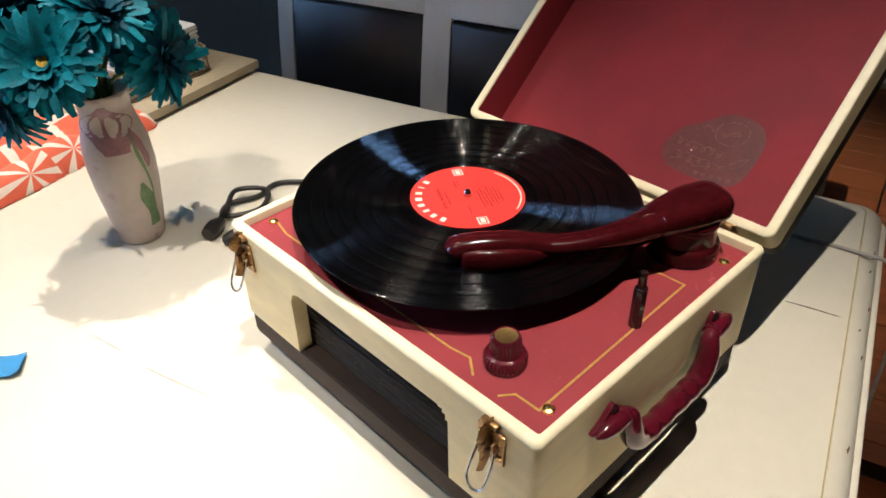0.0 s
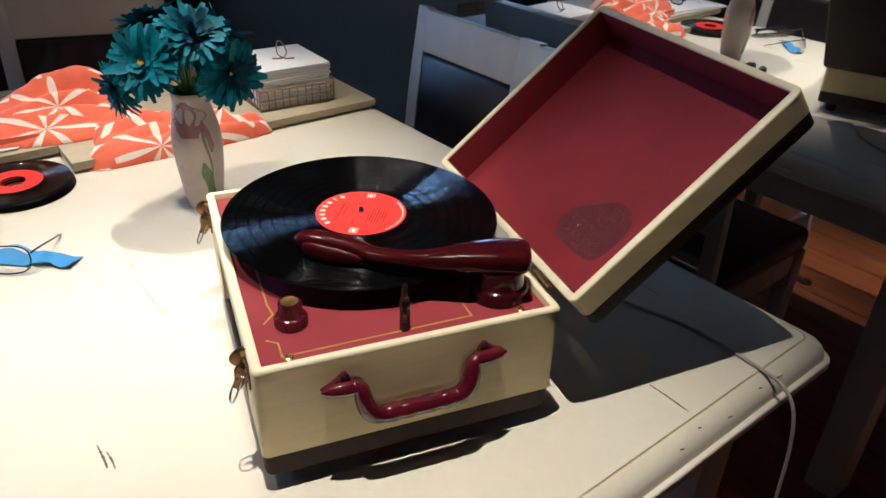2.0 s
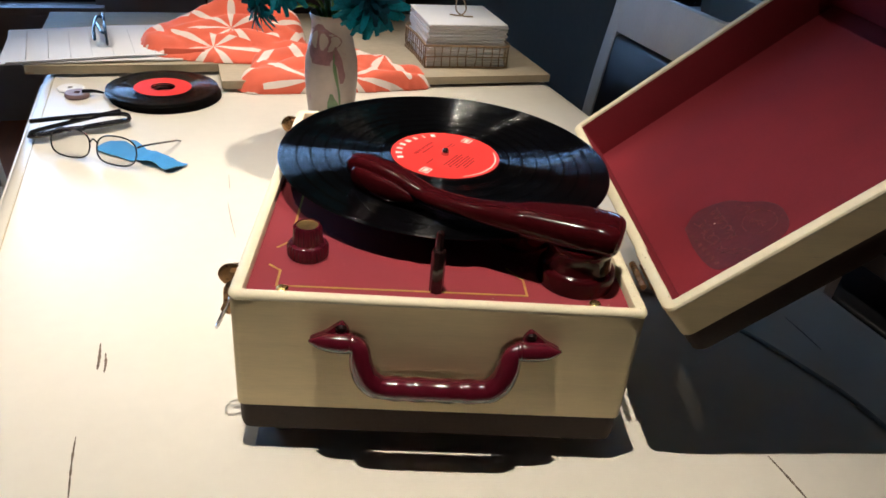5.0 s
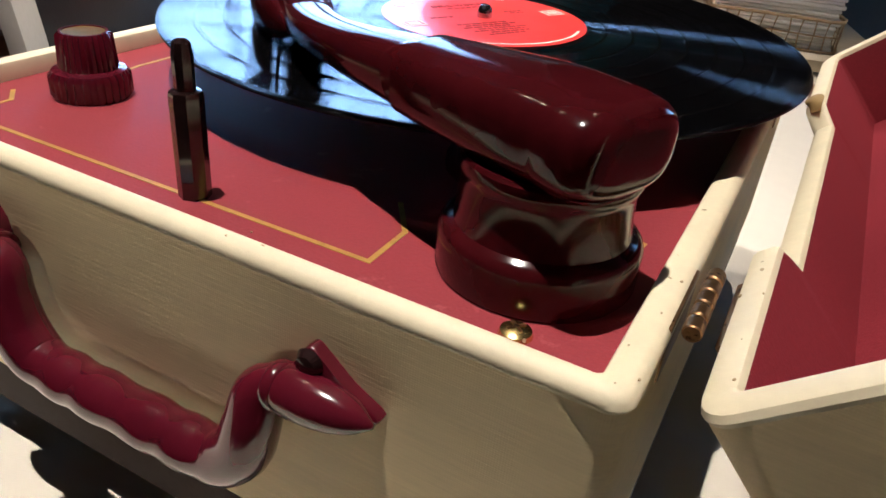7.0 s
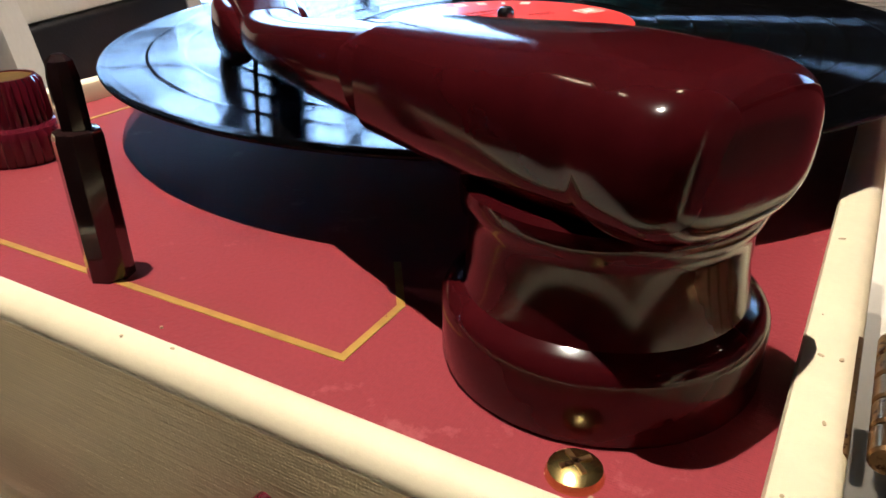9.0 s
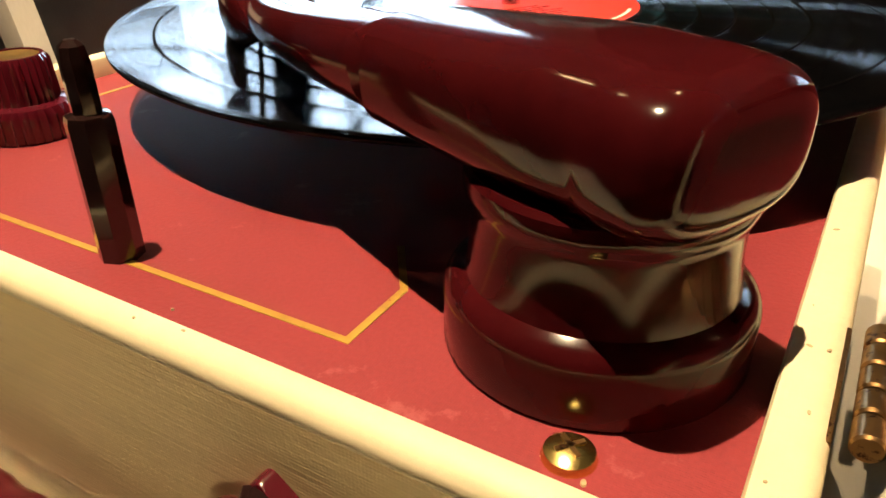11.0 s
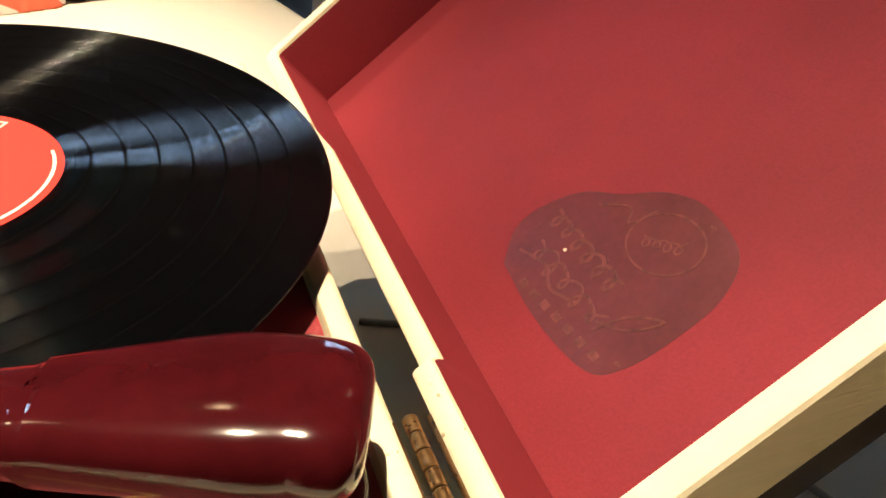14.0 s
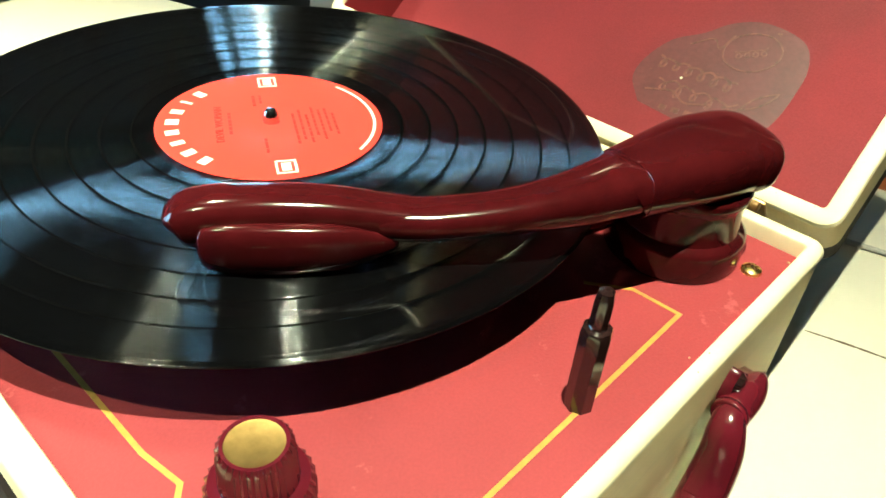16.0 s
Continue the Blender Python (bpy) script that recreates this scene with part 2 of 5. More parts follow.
# ---- mesh helpers ----
def shade(bm, angle=35):
    for f in bm.faces:
        f.smooth = True
    for e in bm.edges:
        if len(e.link_faces) == 2 and e.calc_face_angle(0) > radians(angle):
            e.smooth = False


def finish(name, bm, mat, smooth=35):
    bmesh.ops.recalc_face_normals(bm, faces=bm.faces)
    shade(bm, smooth)
    me = bpy.data.meshes.new(name)
    bm.to_mesh(me)
    bm.free()
    me.materials.append(mat)
    return new(name, me)


def part(name, bm, mat, parent, label="", smooth=35):
    ob = finish(name, bm, mat, smooth)
    ob.parent = parent
    ob.matrix_parent_inverse = Matrix.Identity(4)
    return tagged(ob, label) if label else ob


def thing(name, label, category, m=None, group=""):
    ob = new(name)
    ob.empty_display_size = 0.02
    if m is not None:
        ob.matrix_world = m
    return tagged(ob, label, category, group)


def box(x0, x1, y0, y1, z0, z1, bevel=0.0, segments=2, bm=None):
    bm = bm or bmesh.new()
    vs = [bm.verts.new((x, y, z)) for x in (x0, x1) for y in (y0, y1) for z in (z0, z1)]
    faces = [(0, 1, 3, 2), (4, 6, 7, 5), (0, 4, 5, 1), (2, 3, 7, 6), (0, 2, 6, 4), (1, 5, 7, 3)]
    fs = [bm.faces.new([vs[i] for i in f]) for f in faces]
    if bevel:
        es = list({e for f in fs for e in f.edges})
        bmesh.ops.bevel(bm, geom=es, offset=bevel, segments=segments, profile=0.5, affect="EDGES")
    return bm


def lathe(profile, segments=48, at=(0, 0, 0), bm=None, flutes=0, flute_depth=0.0, flute_rows=()):
    """Turns a profile of (radius, z) about a vertical axis; rows named in flute_rows are fluted."""
    bm = bm or bmesh.new()
    rows = []
    for i, (r, z) in enumerate(profile):
        if r <= 1e-6:
            rows.append([bm.verts.new((at[0], at[1], at[2] + z))])
            continue
        ring = []
        for k in range(segments):
            a = 2 * math.pi * k / segments
            rr = r + (flute_depth * math.cos(flutes * a) if i in flute_rows else 0)
            ring.append(bm.verts.new((at[0] + rr * math.cos(a), at[1] + rr * math.sin(a), at[2] + z)))
        rows.append(ring)
    for lo, hi in zip(rows, rows[1:]):
        n = max(len(lo), len(hi))
        for k in range(n):
            a, b = lo[k % len(lo)], lo[(k + 1) % len(lo)]
            c, d = hi[(k + 1) % len(hi)], hi[k % len(hi)]
            vs = list(dict.fromkeys((a, b, c, d)))
            if len(vs) > 2:
                bm.faces.new(vs)
    return bm


def smooth_path(points, steps=6):
    """Catmull-Rom through points of any length of numbers."""
    pts = [np.array(p, float) for p in points]
    pts = [2 * pts[0] - pts[1]] + pts + [2 * pts[-1] - pts[-2]]
    out = []
    for i in range(1, len(pts) - 2):
        p0, p1, p2, p3 = pts[i - 1:i + 3]
        for k in range(steps):
            t = k / steps
            out.append(0.5 * (2 * p1 + (p2 - p0) * t + (2 * p0 - 5 * p1 + 4 * p2 - p3) * t * t + (3 * p1 - p0 - 3 * p2 + p3) * t ** 3))
    out.append(pts[-2])
    return out


def tube(points, radius, segments=10, steps=6, bm=None, up=(0, 0, 1), squash=None, power=2.0):
    """A tube along points. radius: a number, or one for each point; squash: (width, height) for each point instead."""
    bm = bm or bmesh.new()
    n = len(points)
    if squash is None:
        squash = [(radius, radius)] * n if not hasattr(radius, "__len__") else [(r, r) for r in radius]
    rows = smooth_path([(*p, *s) for p, s in zip(points, squash)], steps)
    rings = []
    up = Vector(up)
    for i, row in enumerate(rows):
        c = Vector(row[:3])
        d = Vector(rows[min(i + 1, len(rows) - 1)][:3]) - Vector(rows[max(i - 1, 0)][:3])
        d.normalize()
        side = d.cross(up)
        if side.length < 1e-4:
            side = d.cross(Vector((1, 0, 0)))
        side.normalize()
        over = side.cross(d)
        ring = []
        for k in range(segments):
            a = 2 * math.pi * k / segments
            ca, sa = math.cos(a), math.sin(a)
            ca = math.copysign(abs(ca) ** (2 / power), ca)
            sa = math.copysign(abs(sa) ** (2 / power), sa)
            ring.append(bm.verts.new(c + side * ca * row[3] + over * sa * row[4]))
        rings.append(ring)
    for lo, hi in zip(rings, rings[1:]):
        for k in range(segments):
            bm.faces.new((lo[k], lo[(k + 1) % segments], hi[(k + 1) % segments], hi[k]))
    bm.faces.new(rings[0][::-1])
    bm.faces.new(rings[-1])
    return bm


def rounded(x0, x1, y0, y1, r, n=5):
    """Outline of a rectangle with rounded corners, anticlockwise."""
    pts = []
    for cx, cy, a0 in ((x1 - r, y0 + r, -90), (x1 - r, y1 - r, 0), (x0 + r, y1 - r, 90), (x0 + r, y0 + r, 180)):
        for k in range(n + 1):
            a = radians(a0 + 90 * k / n)
            pts.append((cx + r * math.cos(a), cy + r * math.sin(a)))
    return pts


def prism(outline, z0, z1, bm=None, bevel=0.0):
    bm = bm or bmesh.new()
    lo = [bm.verts.new((x, y, z0)) for x, y in outline]
    hi = [bm.verts.new((x, y, z1)) for x, y in outline]
    n = len(outline)
    for k in range(n):
        bm.faces.new((lo[k], lo[(k + 1) % n], hi[(k + 1) % n], hi[k]))
    bm.faces.new(lo[::-1])
    top = bm.faces.new(hi)
    if bevel:
        bmesh.ops.bevel(bm, geom=list(top.edges), offset=bevel, segments=2, profile=0.5, affect="EDGES")
    return bm


def sweep_rect(rect, rows, bm=None, n=5, closed=True, notch=None):
    """Rings of rounded rectangles. rows: (inset, corner radius, z) from one edge of the skin to the other.
    notch: (from, to, depth) of a stretch of the low-x side that is cut down; rows deeper than that stay."""
    bm = bm or bmesh.new()
    x0, x1, y0, y1 = rect
    rings = []
    for i, r, z in rows:
        pts = [(x, y, z) for x, y in rounded(x0 + i, x1 - i, y0 + i, y1 - i, max(r, 0.0004), n)]
        if notch:
            na, nb, deep = notch
            steps = [(nb + 0.003, 0), (nb, 0.35), (nb - 0.004, 1)] + [(nb - 0.004 - (nb - na - 0.008) * k / 9, 1) for k in range(1, 9)] + [(na + 0.004, 1), (na, 0.35), (na - 0.003, 0)]
            cut = deep if z > -deep - 0.02 else 0
            side = [(x0 + i, y, z - cut * f + (0.0004 * noise.noise((y * 90, z * 400, 5)) if 0 < f else 0)) for y, f in steps]
            pts = pts[:3 * (n + 1)] + side + pts[3 * (n + 1):]
        rings.append([bm.verts.new(p) for p in pts])
    m = len(rings[0])
    for lo, hi in zip(rings, rings[1:]):
        for k in range(m):
            bm.faces.new((lo[k], lo[(k + 1) % m], hi[(k + 1) % m], hi[k]))
    if closed:
        bm.faces.new(rings[0][::-1])
        bm.faces.new(rings[-1])
    return bm


def place(bm, m):
    bmesh.ops.transform(bm, matrix=m, verts=bm.verts)
    return bm


def ribbon(points, width, z0, z1, bm=None):
    """A flat raised line along points in plan."""
    bm = bm or bmesh.new()
    pts = [Vector((x, y, 0)) for x, y in points]
    left, right = [], []
    for i, p in enumerate(pts):
        a = (p - pts[i - 1]).normalized() if i else (pts[1] - p).normalized()
        b = (pts[i + 1] - p).normalized() if i < len(pts) - 1 else a
        t = (a + b).normalized()
        nrm = Vector((-t.y, t.x, 0)) * width / 2 / max(0.5, t.dot(a))
        left.append(p + nrm)
        right.append(p - nrm)
    n = len(pts)
    tl = [bm.verts.new((p.x, p.y, z1)) for p in left]
    tr = [bm.verts.new((p.x, p.y, z1)) for p in right]
    bl = [bm.verts.new((p.x, p.y, z0)) for p in left]
    br = [bm.verts.new((p.x, p.y, z0)) for p in right]
    for i in range(n - 1):
        bm.faces.new((tl[i], tr[i], tr[i + 1], tl[i + 1]))
        bm.faces.new((bl[i], bl[i + 1], br[i + 1], br[i]))
        bm.faces.new((tl[i], tl[i + 1], bl[i + 1], bl[i]))
        bm.faces.new((tr[i], br[i], br[i + 1], tr[i + 1]))
    bm.faces.new((tl[0], bl[0], br[0], tr[0]))
    bm.faces.new((tl[-1], tr[-1], br[-1], bl[-1]))
    return bm

# ---- room ----
A0, A1, B0, B1, TOP = -3.6, 0.28, -2.6, 2.9, 2.10
WIN_A0, WIN_A1, WIN_Z0, WIN_Z1 = -2.40, -0.95, -0.30, 1.40


def structure(name, bm, mat, label, category, m=ROOM, smooth=35):
    ob = finish(name, bm, mat, smooth)
    ob.matrix_world = m
    return tagged(ob, label, category, kind="structure")


floor = structure("floor", box(A0 - 0.2, A1 + 0.2, B0 - 0.2, B1 + 0.2, FLOOR - 0.12, FLOOR - 0.02), FLOORWOOD, "orange-brown stained wooden board floor in a dim room", "floor")
structure("ceiling", box(A0 - 0.2, A1 + 0.2, B0 - 0.2, B1 + 0.2, TOP, TOP + 0.1), CEILING, "plain dark painted ceiling with recessed lamps", "ceiling")
structure("wall_mirror_side", box(A1, A1 + 0.15, B0, B1, FLOOR - 0.02, TOP), DARK_WALL, "dark olive painted wall behind the mirror", "wall")
structure("wall_left", box(A0 - 0.15, A0, B0, B1, FLOOR - 0.02, TOP), DARK_WALL, "dark painted plain wall", "wall")
structure("wall_back", box(A0, A1, B0 - 0.15, B0, FLOOR - 0.02, TOP), DARK_WALL, "dark painted plain wall", "wall")
bm = box(A0, WIN_A0, B1, B1 + 0.15, FLOOR - 0.02, TOP)
box(WIN_A0, WIN_A1, B1, B1 + 0.15, FLOOR - 0.02, WIN_Z0, bm=bm)
box(WIN_A0, WIN_A1, B1, B1 + 0.15, WIN_Z1, TOP, bm=bm)
box(WIN_A1, -0.55, B1, B1 + 0.15, FLOOR - 0.02, TOP, bm=bm)
structure("wall_window_side", bm, GREY_WALL, "grey painted wall round a wide window", "wall")
structure("wall_window_side_dark", box(-0.55, A1, B1, B1 + 0.15, FLOOR - 0.02, TOP), DARK_WALL, "dark olive painted wall beside the window", "wall")

# window with mullions and panes
win = tagged(new("window_1"), "wide dark-framed window with blue dusk light", "window", kind="structure")
win.matrix_world = ROOM
bm = bmesh.new()
for a0, a1, z0, z1 in ((WIN_A0, WIN_A1, WIN_Z0, WIN_Z0 + 0.06), (WIN_A0, WIN_A1, WIN_Z1 - 0.06, WIN_Z1), (WIN_A0, WIN_A0 + 0.06, WIN_Z0 + 0.06, WIN_Z1 - 0.06), (WIN_A1 - 0.06, WIN_A1, WIN_Z0 + 0.06, WIN_Z1 - 0.06)):
    box(a0, a1, B1 + 0.04, B1 + 0.1, z0, z1, 0.004, bm=bm)
part("window_frame", bm, BLACK_FRAME, win)
thirds = [WIN_A0 + 0.06 + (WIN_A1 - WIN_A0 - 0.12) * k / 3 for k in range(4)]
for k in (1, 2):
    part("mullion", box(thirds[k] - 0.025, thirds[k] + 0.025, B1 + 0.045, B1 + 0.095, WIN_Z0 + 0.06, WIN_Z1 - 0.06, 0.003), BLACK_FRAME, win)
for k in range(3):
    pane = part("pane", box(thirds[k] + 0.025 * (k > 0), thirds[k + 1] - 0.025 * (k < 2), B1 + 0.066, B1 + 0.072, WIN_Z0 + 0.06, WIN_Z1 - 0.06), GLASS, win)
    pane.visible_shadow = False
part("window_sill", box(WIN_A0 - 0.03, WIN_A1 + 0.03, B1 - 0.05, B1, WIN_Z0 - 0.03, WIN_Z0, 0.005), GREY_WALL, win)

DUSK = glow("dusk_sky", (0.40, 0.66, 1.0), 8.0)
structure("backdrop", box(-9, 6, B1 + 1.6, B1 + 1.62, -0.62, 5), DUSK, "pale blue dusk sky outside the window", "sky")
structure("ground", box(-9, 6, B1 + 0.15, B1 + 1.6, FLOOR - 0.3, FLOOR - 0.1), material("dark_asphalt", (0.04, 0.04, 0.045), 0.9, scale=3, contrast=0.3), "dark asphalt ground outside the window", "ground")
area = bpy.data.lights.new("window_light", "AREA")
area.shape, area.size, area.size_y, area.energy, area.color = "RECTANGLE", WIN_A1 - WIN_A0 - 0.1, WIN_Z1 - WIN_Z0 - 0.1, 0.9, (0.5, 0.7, 1.0)
wl = new("window_light", area)
wl.matrix_world = look(room((WIN_A0 + WIN_A1) / 2, B1 + 0.03, (WIN_Z0 + WIN_Z1) / 2), room((WIN_A0 + WIN_A1) / 2, 0, 0))

# mirror on the wall beside the table
mir = tagged(new("wall_mirror"), "large frameless wall mirror reflecting the table", "mirror")
mir.matrix_world = ROOM @ Matrix.Translation((A1, 0, FLOOR))
part("mirror_glass", box(-0.020, -0.014, -1.3, 1.06, 0.06, 1.55), MIRROR, mir)
part("backing", box(-0.014, 0.0, -1.3, 1.06, 0.06, 1.55), MIRROR_EDGE, mir)

# ceiling lamps
LAMP_GLOW = glow("warm_lamp_glow", (1.0, 0.72, 0.42), 60)
for at, watts, spread, target in LAMPS:
    cl = thing("ceiling_light", "small round recessed ceiling spotlight, lit warm", "ceiling light", Matrix.Translation((at[0], at[1], TOP)), "recessed ceiling lights")
    part("trim_ring", lathe([(0.036, -0.02), (0.036, -0.001), (0.052, -0.001), (0.052, -0.006), (0.040, -0.022), (0.036, -0.02)], 32), STEEL, cl)
    part("bulb", lathe([(0, -0.012), (0.03, -0.010), (0.034, -0.004), (0, -0.004)], 24), LAMP_GLOW, cl)

# ---- table ----
TW, TL = 0.908, 1.18
table = thing("dining_table", "white painted wooden dining table with chipped moulded edge", "table", ROOM @ Matrix.Translation((0, 0, FLOOR)))
TZ = -FLOOR
rows = [(0.03, 0.02, -0.042), (0.001, 0.024, -0.0415), (-0.001, 0.024, -0.0395), (-0.001, 0.024, -0.0300), (0.0002, 0.024, -0.0282), (0.0018, 0.024, -0.0278), (0.0056, 0.022, -0.0278), (0.0062, 0.022, -0.0262), (0.0066, 0.022, -0.0215),
        (0.0090, 0.021, -0.0148), (0.0135, 0.020, -0.0090), (0.0195, 0.018, -0.0046), (0.0255, 0.016, -0.0022), (0.0285, 0.014, -0.0014), (0.0290, 0.014, -0.0030), (0.0300, 0.014, -0.0030), (0.0305, 0.014, -0.0004), (0.0325, 0.013, 0.0)]
part("tabletop", place(sweep_rect((-TW - 0.004, 0.016, -0.014, TL), rows, n=6), Matrix.Translation((0, 0, TZ))), TABLE, table, smooth=25)
part("groove", place(sweep_rect((-TW - 0.004, 0.016, -0.014, TL), [(0.0288, 0.014, -0.0029), (0.0288, 0.014, -0.0024), (0.0302, 0.014, -0.0024), (0.0302, 0.014, -0.0029)], n=6, closed=False), Matrix.Translation((0, 0, TZ))), GLUE, table, "yellowed joint line along the edge")
for a0, a1, b0, b1 in ((-TW + 0.07, -0.07, 0.055, 0.075), (-TW + 0.07, -0.07, TL - 0.075, TL - 0.055), (-TW + 0.055, -TW + 0.075, 0.075, TL - 0.075), (-0.075, -0.055, 0.075, TL - 0.075)):
    part("apron", box(a0, a1, b0, b1, TZ - 0.13, TZ - 0.042, 0.002), CHAIR_PAINT, table)
for a in (-TW + 0.085, -0.085):
    for b in (0.085, TL - 0.085):
        part("leg", box(a - 0.036, a + 0.036, b - 0.036, b + 0.036, 0.0, TZ - 0.042, 0.004), CHAIR_PAINT, table)

INV = (ROOM @ Matrix.Translation((0, 0, FLOOR))).inverted()


def scratch(points, width):
    """A sliver where the paint is worn through to the wood."""
    pts = [(INV @ Vector((x, y, 0)))[:2] for x, y in points]
    bm = bmesh.new()
    n = 10
    path = smooth_path(pts, n)
    vs = []
    for i, p in enumerate(path):
        k = math.sin(math.pi * min(1, max(0, i / (len(path) - 1)))) ** 0.5
        w = width * (0.15 + 0.85 * k) * random.uniform(0.45, 1.2) * 0.5
        q = path[min(i + 1, len(path) - 1)] - path[max(0, i - 1)]
        q = q / (np.linalg.norm(q) + 1e-9)
        vs.append([(p[0] - q[1] * w, p[1] + q[0] * w), (p[0] + q[1] * w, p[1] - q[0] * w)])
    outline = [v[0] for v in vs] + [v[1] for v in vs[::-1]]
    return prism(outline[::-1], TZ - 0.002, TZ + 0.0003, bm)


for pts, w in (([(-0.148, 0.120), (-0.142, 0.100), (-0.138, 0.084)], 0.0028), ([(-0.139, 0.107), (-0.134, 0.093), (-0.131, 0.080)], 0.0022), ([(-0.126, 0.006), (-0.119, -0.02), (-0.108, -0.055)], 0.0018),
               ([(-0.112, 0.485), (-0.106, 0.46), (-0.101, 0.440)], 0.0012), ([(-0.096, 0.405), (-0.084, 0.365), (-0.069, 0.320)], 0.0013),
               ([(0.431, 0.012), (0.439, -0.014), (0.446, -0.041)], 0.0022), ([(0.129, -0.106), (0.137, -0.122)], 0.0010), ([(0.537, 0.215), (0.545, 0.185), (0.551, 0.160)], 0.0016)):
    part("paint_chip", scratch(pts, w), WORN if w > 0.0016 else HAIRLINE, table, "worn chip in the paint")

# dark wear where the paint has gone from the moulding of the near edge
for a, inset, z, length in ((-0.118, 0.0135, -0.0088, 0.020), (-0.148, 0.0150, -0.0076, 0.006), (-0.215, 0.0110, -0.0118, 0.008), (-0.262, 0.0180, -0.0054, 0.005), (-0.300, 0.0125, -0.0099, 0.007), (-0.345, 0.0010, -0.0300, 0.012), (-0.055, 0.0012, -0.0300, 0.016), (-0.430, 0.0140, -0.0084, 0.010)):
    b = -0.014 + inset
    part("edge_chip", tube([(a, b, TZ + z), (a + length * 0.3, b + 0.0006, TZ + z + 0.0004), (a + length * 0.7, b - 0.0004, TZ + z), (a + length, b, TZ + z)], 0, 8, 3, squash=[(0.0002, 0.0002), (0.0010, 0.0006), (0.0007, 0.0005), (0.0002, 0.0002)]), WORN, table, "worn chip in the paint")

# ---- side table behind ----
SZ = 0.020
SIDE = Matrix.Translation((0.397, 0.966, FLOOR)) @ Matrix.Rotation(radians(16.0), 4, "Z")
side = thing("side_table", "beige weathered wooden side table behind the dining table", "side table", SIDE)
part("top", prism([(-0.61, 0.0), (0.0, 0.0), (0.0, 0.46), (-0.92, 0.46), (-0.92, 0.095), (-0.61, 0.095)], TZ + SZ - 0.014, TZ + SZ), SIDEBOARD, side)
part("apron", box(-0.89, -0.03, 0.36, 0.38, TZ - 0.08, TZ + SZ - 0.014, 0.002), SIDEBOARD, side)
for a in (-0.87, -0.06):
    part("leg", box(a - 0.025, a + 0.025, 0.38, 0.43, 0, TZ + SZ - 0.014, 0.003), SIDEBOARD, side)

# ---- record player ----
player = thing("record_player", "vintage cream and maroon portable record player, lid open, on the table", "record player")
T = 0.011
CUT_Y0, CUT_Y1, CUT_Z = 0.078, 0.268, 0.117
FIL = 0.010


def wall_outline(inset, r):
    pts = rounded(inset, W - inset, inset, D - inset, r, 5)
    ys = [CUT_Y1, CUT_Y1 - 0.25 * FIL, CUT_Y1 - 0.55 * FIL, CUT_Y1 - FIL] + [CUT_Y1 - FIL - (CUT_Y1 - CUT_Y0 - 2 * FIL) * k / 6 for k in range(1, 6)]
    ys += [CUT_Y0 + FIL, CUT_Y0 + 0.55 * FIL, CUT_Y0 + 0.25 * FIL, CUT_Y0]
    return pts[:18] + [(inset, y) for y in ys] + pts[18:], 18, ys


def cabinet_body():
    bm = bmesh.new()
    zs = [SEAM, CUT_Z - FIL, CUT_Z - 0.45 * FIL, CUT_Z - 0.15 * FIL, CUT_Z, 0.1412]
    outer, first, ys = wall_outline(0.0, 0.0065)
    ring = [[bm.verts.new((x, y, z)) for x, y in outer] for z in zs]
    m = len(outer)
    cell = lambda k: (first <= k < first + len(ys) - 1)

    def open_to(k):
        mid = (ys[k - first] + ys[k - first + 1]) / 2
        d = min(CUT_Y1 - mid, mid - CUT_Y0)
        return 1 if d < 0.25 * FIL else 2 if d < 0.55 * FIL else 3 if d < FIL else 4
    back = {}

    def behind(i, k):
        if (i, k) not in back:
            back[i, k] = bm.verts.new((0.014, outer[k][1], zs[i]))
        return back[i, k]
    for k in range(m):
        k2 = (k + 1) % m
        top = open_to(k) if cell(k) else 0
        for i in range(len(zs) - 1):
            if i >= top:
                bm.faces.new((ring[i][k], ring[i][k2], ring[i + 1][k2], ring[i + 1][k]))
        if top:
            bm.faces.new((ring[top][k], ring[top][k2], behind(top, k2), behind(top, k)))
            for kk, other in ((k, k - 1), (k2, k + 1)):
                low = open_to(other) if cell(other) else 0
                for i in range(low, top):
                    bm.faces.new((ring[i][kk], ring[i + 1][kk], behind(i + 1, kk), behind(i, kk)))
    bm.verts.ensure_lookup_table()
    return bm


part("cabinet", cabinet_body(), CREAM, player, "cream book-cloth cabinet with a speaker opening", 30)
rim_bm = sweep_rect((0, W, 0, D), rows=[(0.0, 0.0065, 0.1412), (-0.0008, 0.0070, 0.1428), (-0.0004, 0.0068, 0.1446), (0.0008, 0.0060, 0.1461), (0.0028, 0.0048, 0.147), (0.0070, 0.003, 0.147), (0.0084, 0.0022, 0.1464), (0.0089, 0.002, 0.1452), (0.0089, 0.002, DECK - 0.003)], closed=False)
for v in rim_bm.verts:
    if 0.0045 < v.co.y < 0.0120 and 0.0068 < v.co.x < W - 0.0068:
        v.co.y -= 0.0026
part("rim", rim_bm, CREAM_RIM, player, "cream painted rim round the deck", 40)
part("base_band", sweep_rect((0, W, 0, D), [(0.006, 0.006, 0.020), (0.002, 0.008, 0.0215), (0.001, 0.009, 0.026), (0.001, 0.009, SEAM - 0.002), (0.003, 0.008, SEAM)]), BROWN_CLOTH, player, "dark brown base band")
for fx, fy in ((0.03, 0.03), (W - 0.03, 0.03), (0.03, D - 0.03), (W - 0.03, D - 0.03)):
    part("foot", lathe([(0, 0), (0.009, 0), (0.011, 0.003), (0.011, 0.020), (0, 0.020)], 20, (fx, fy, 0)), RUBBER, player)
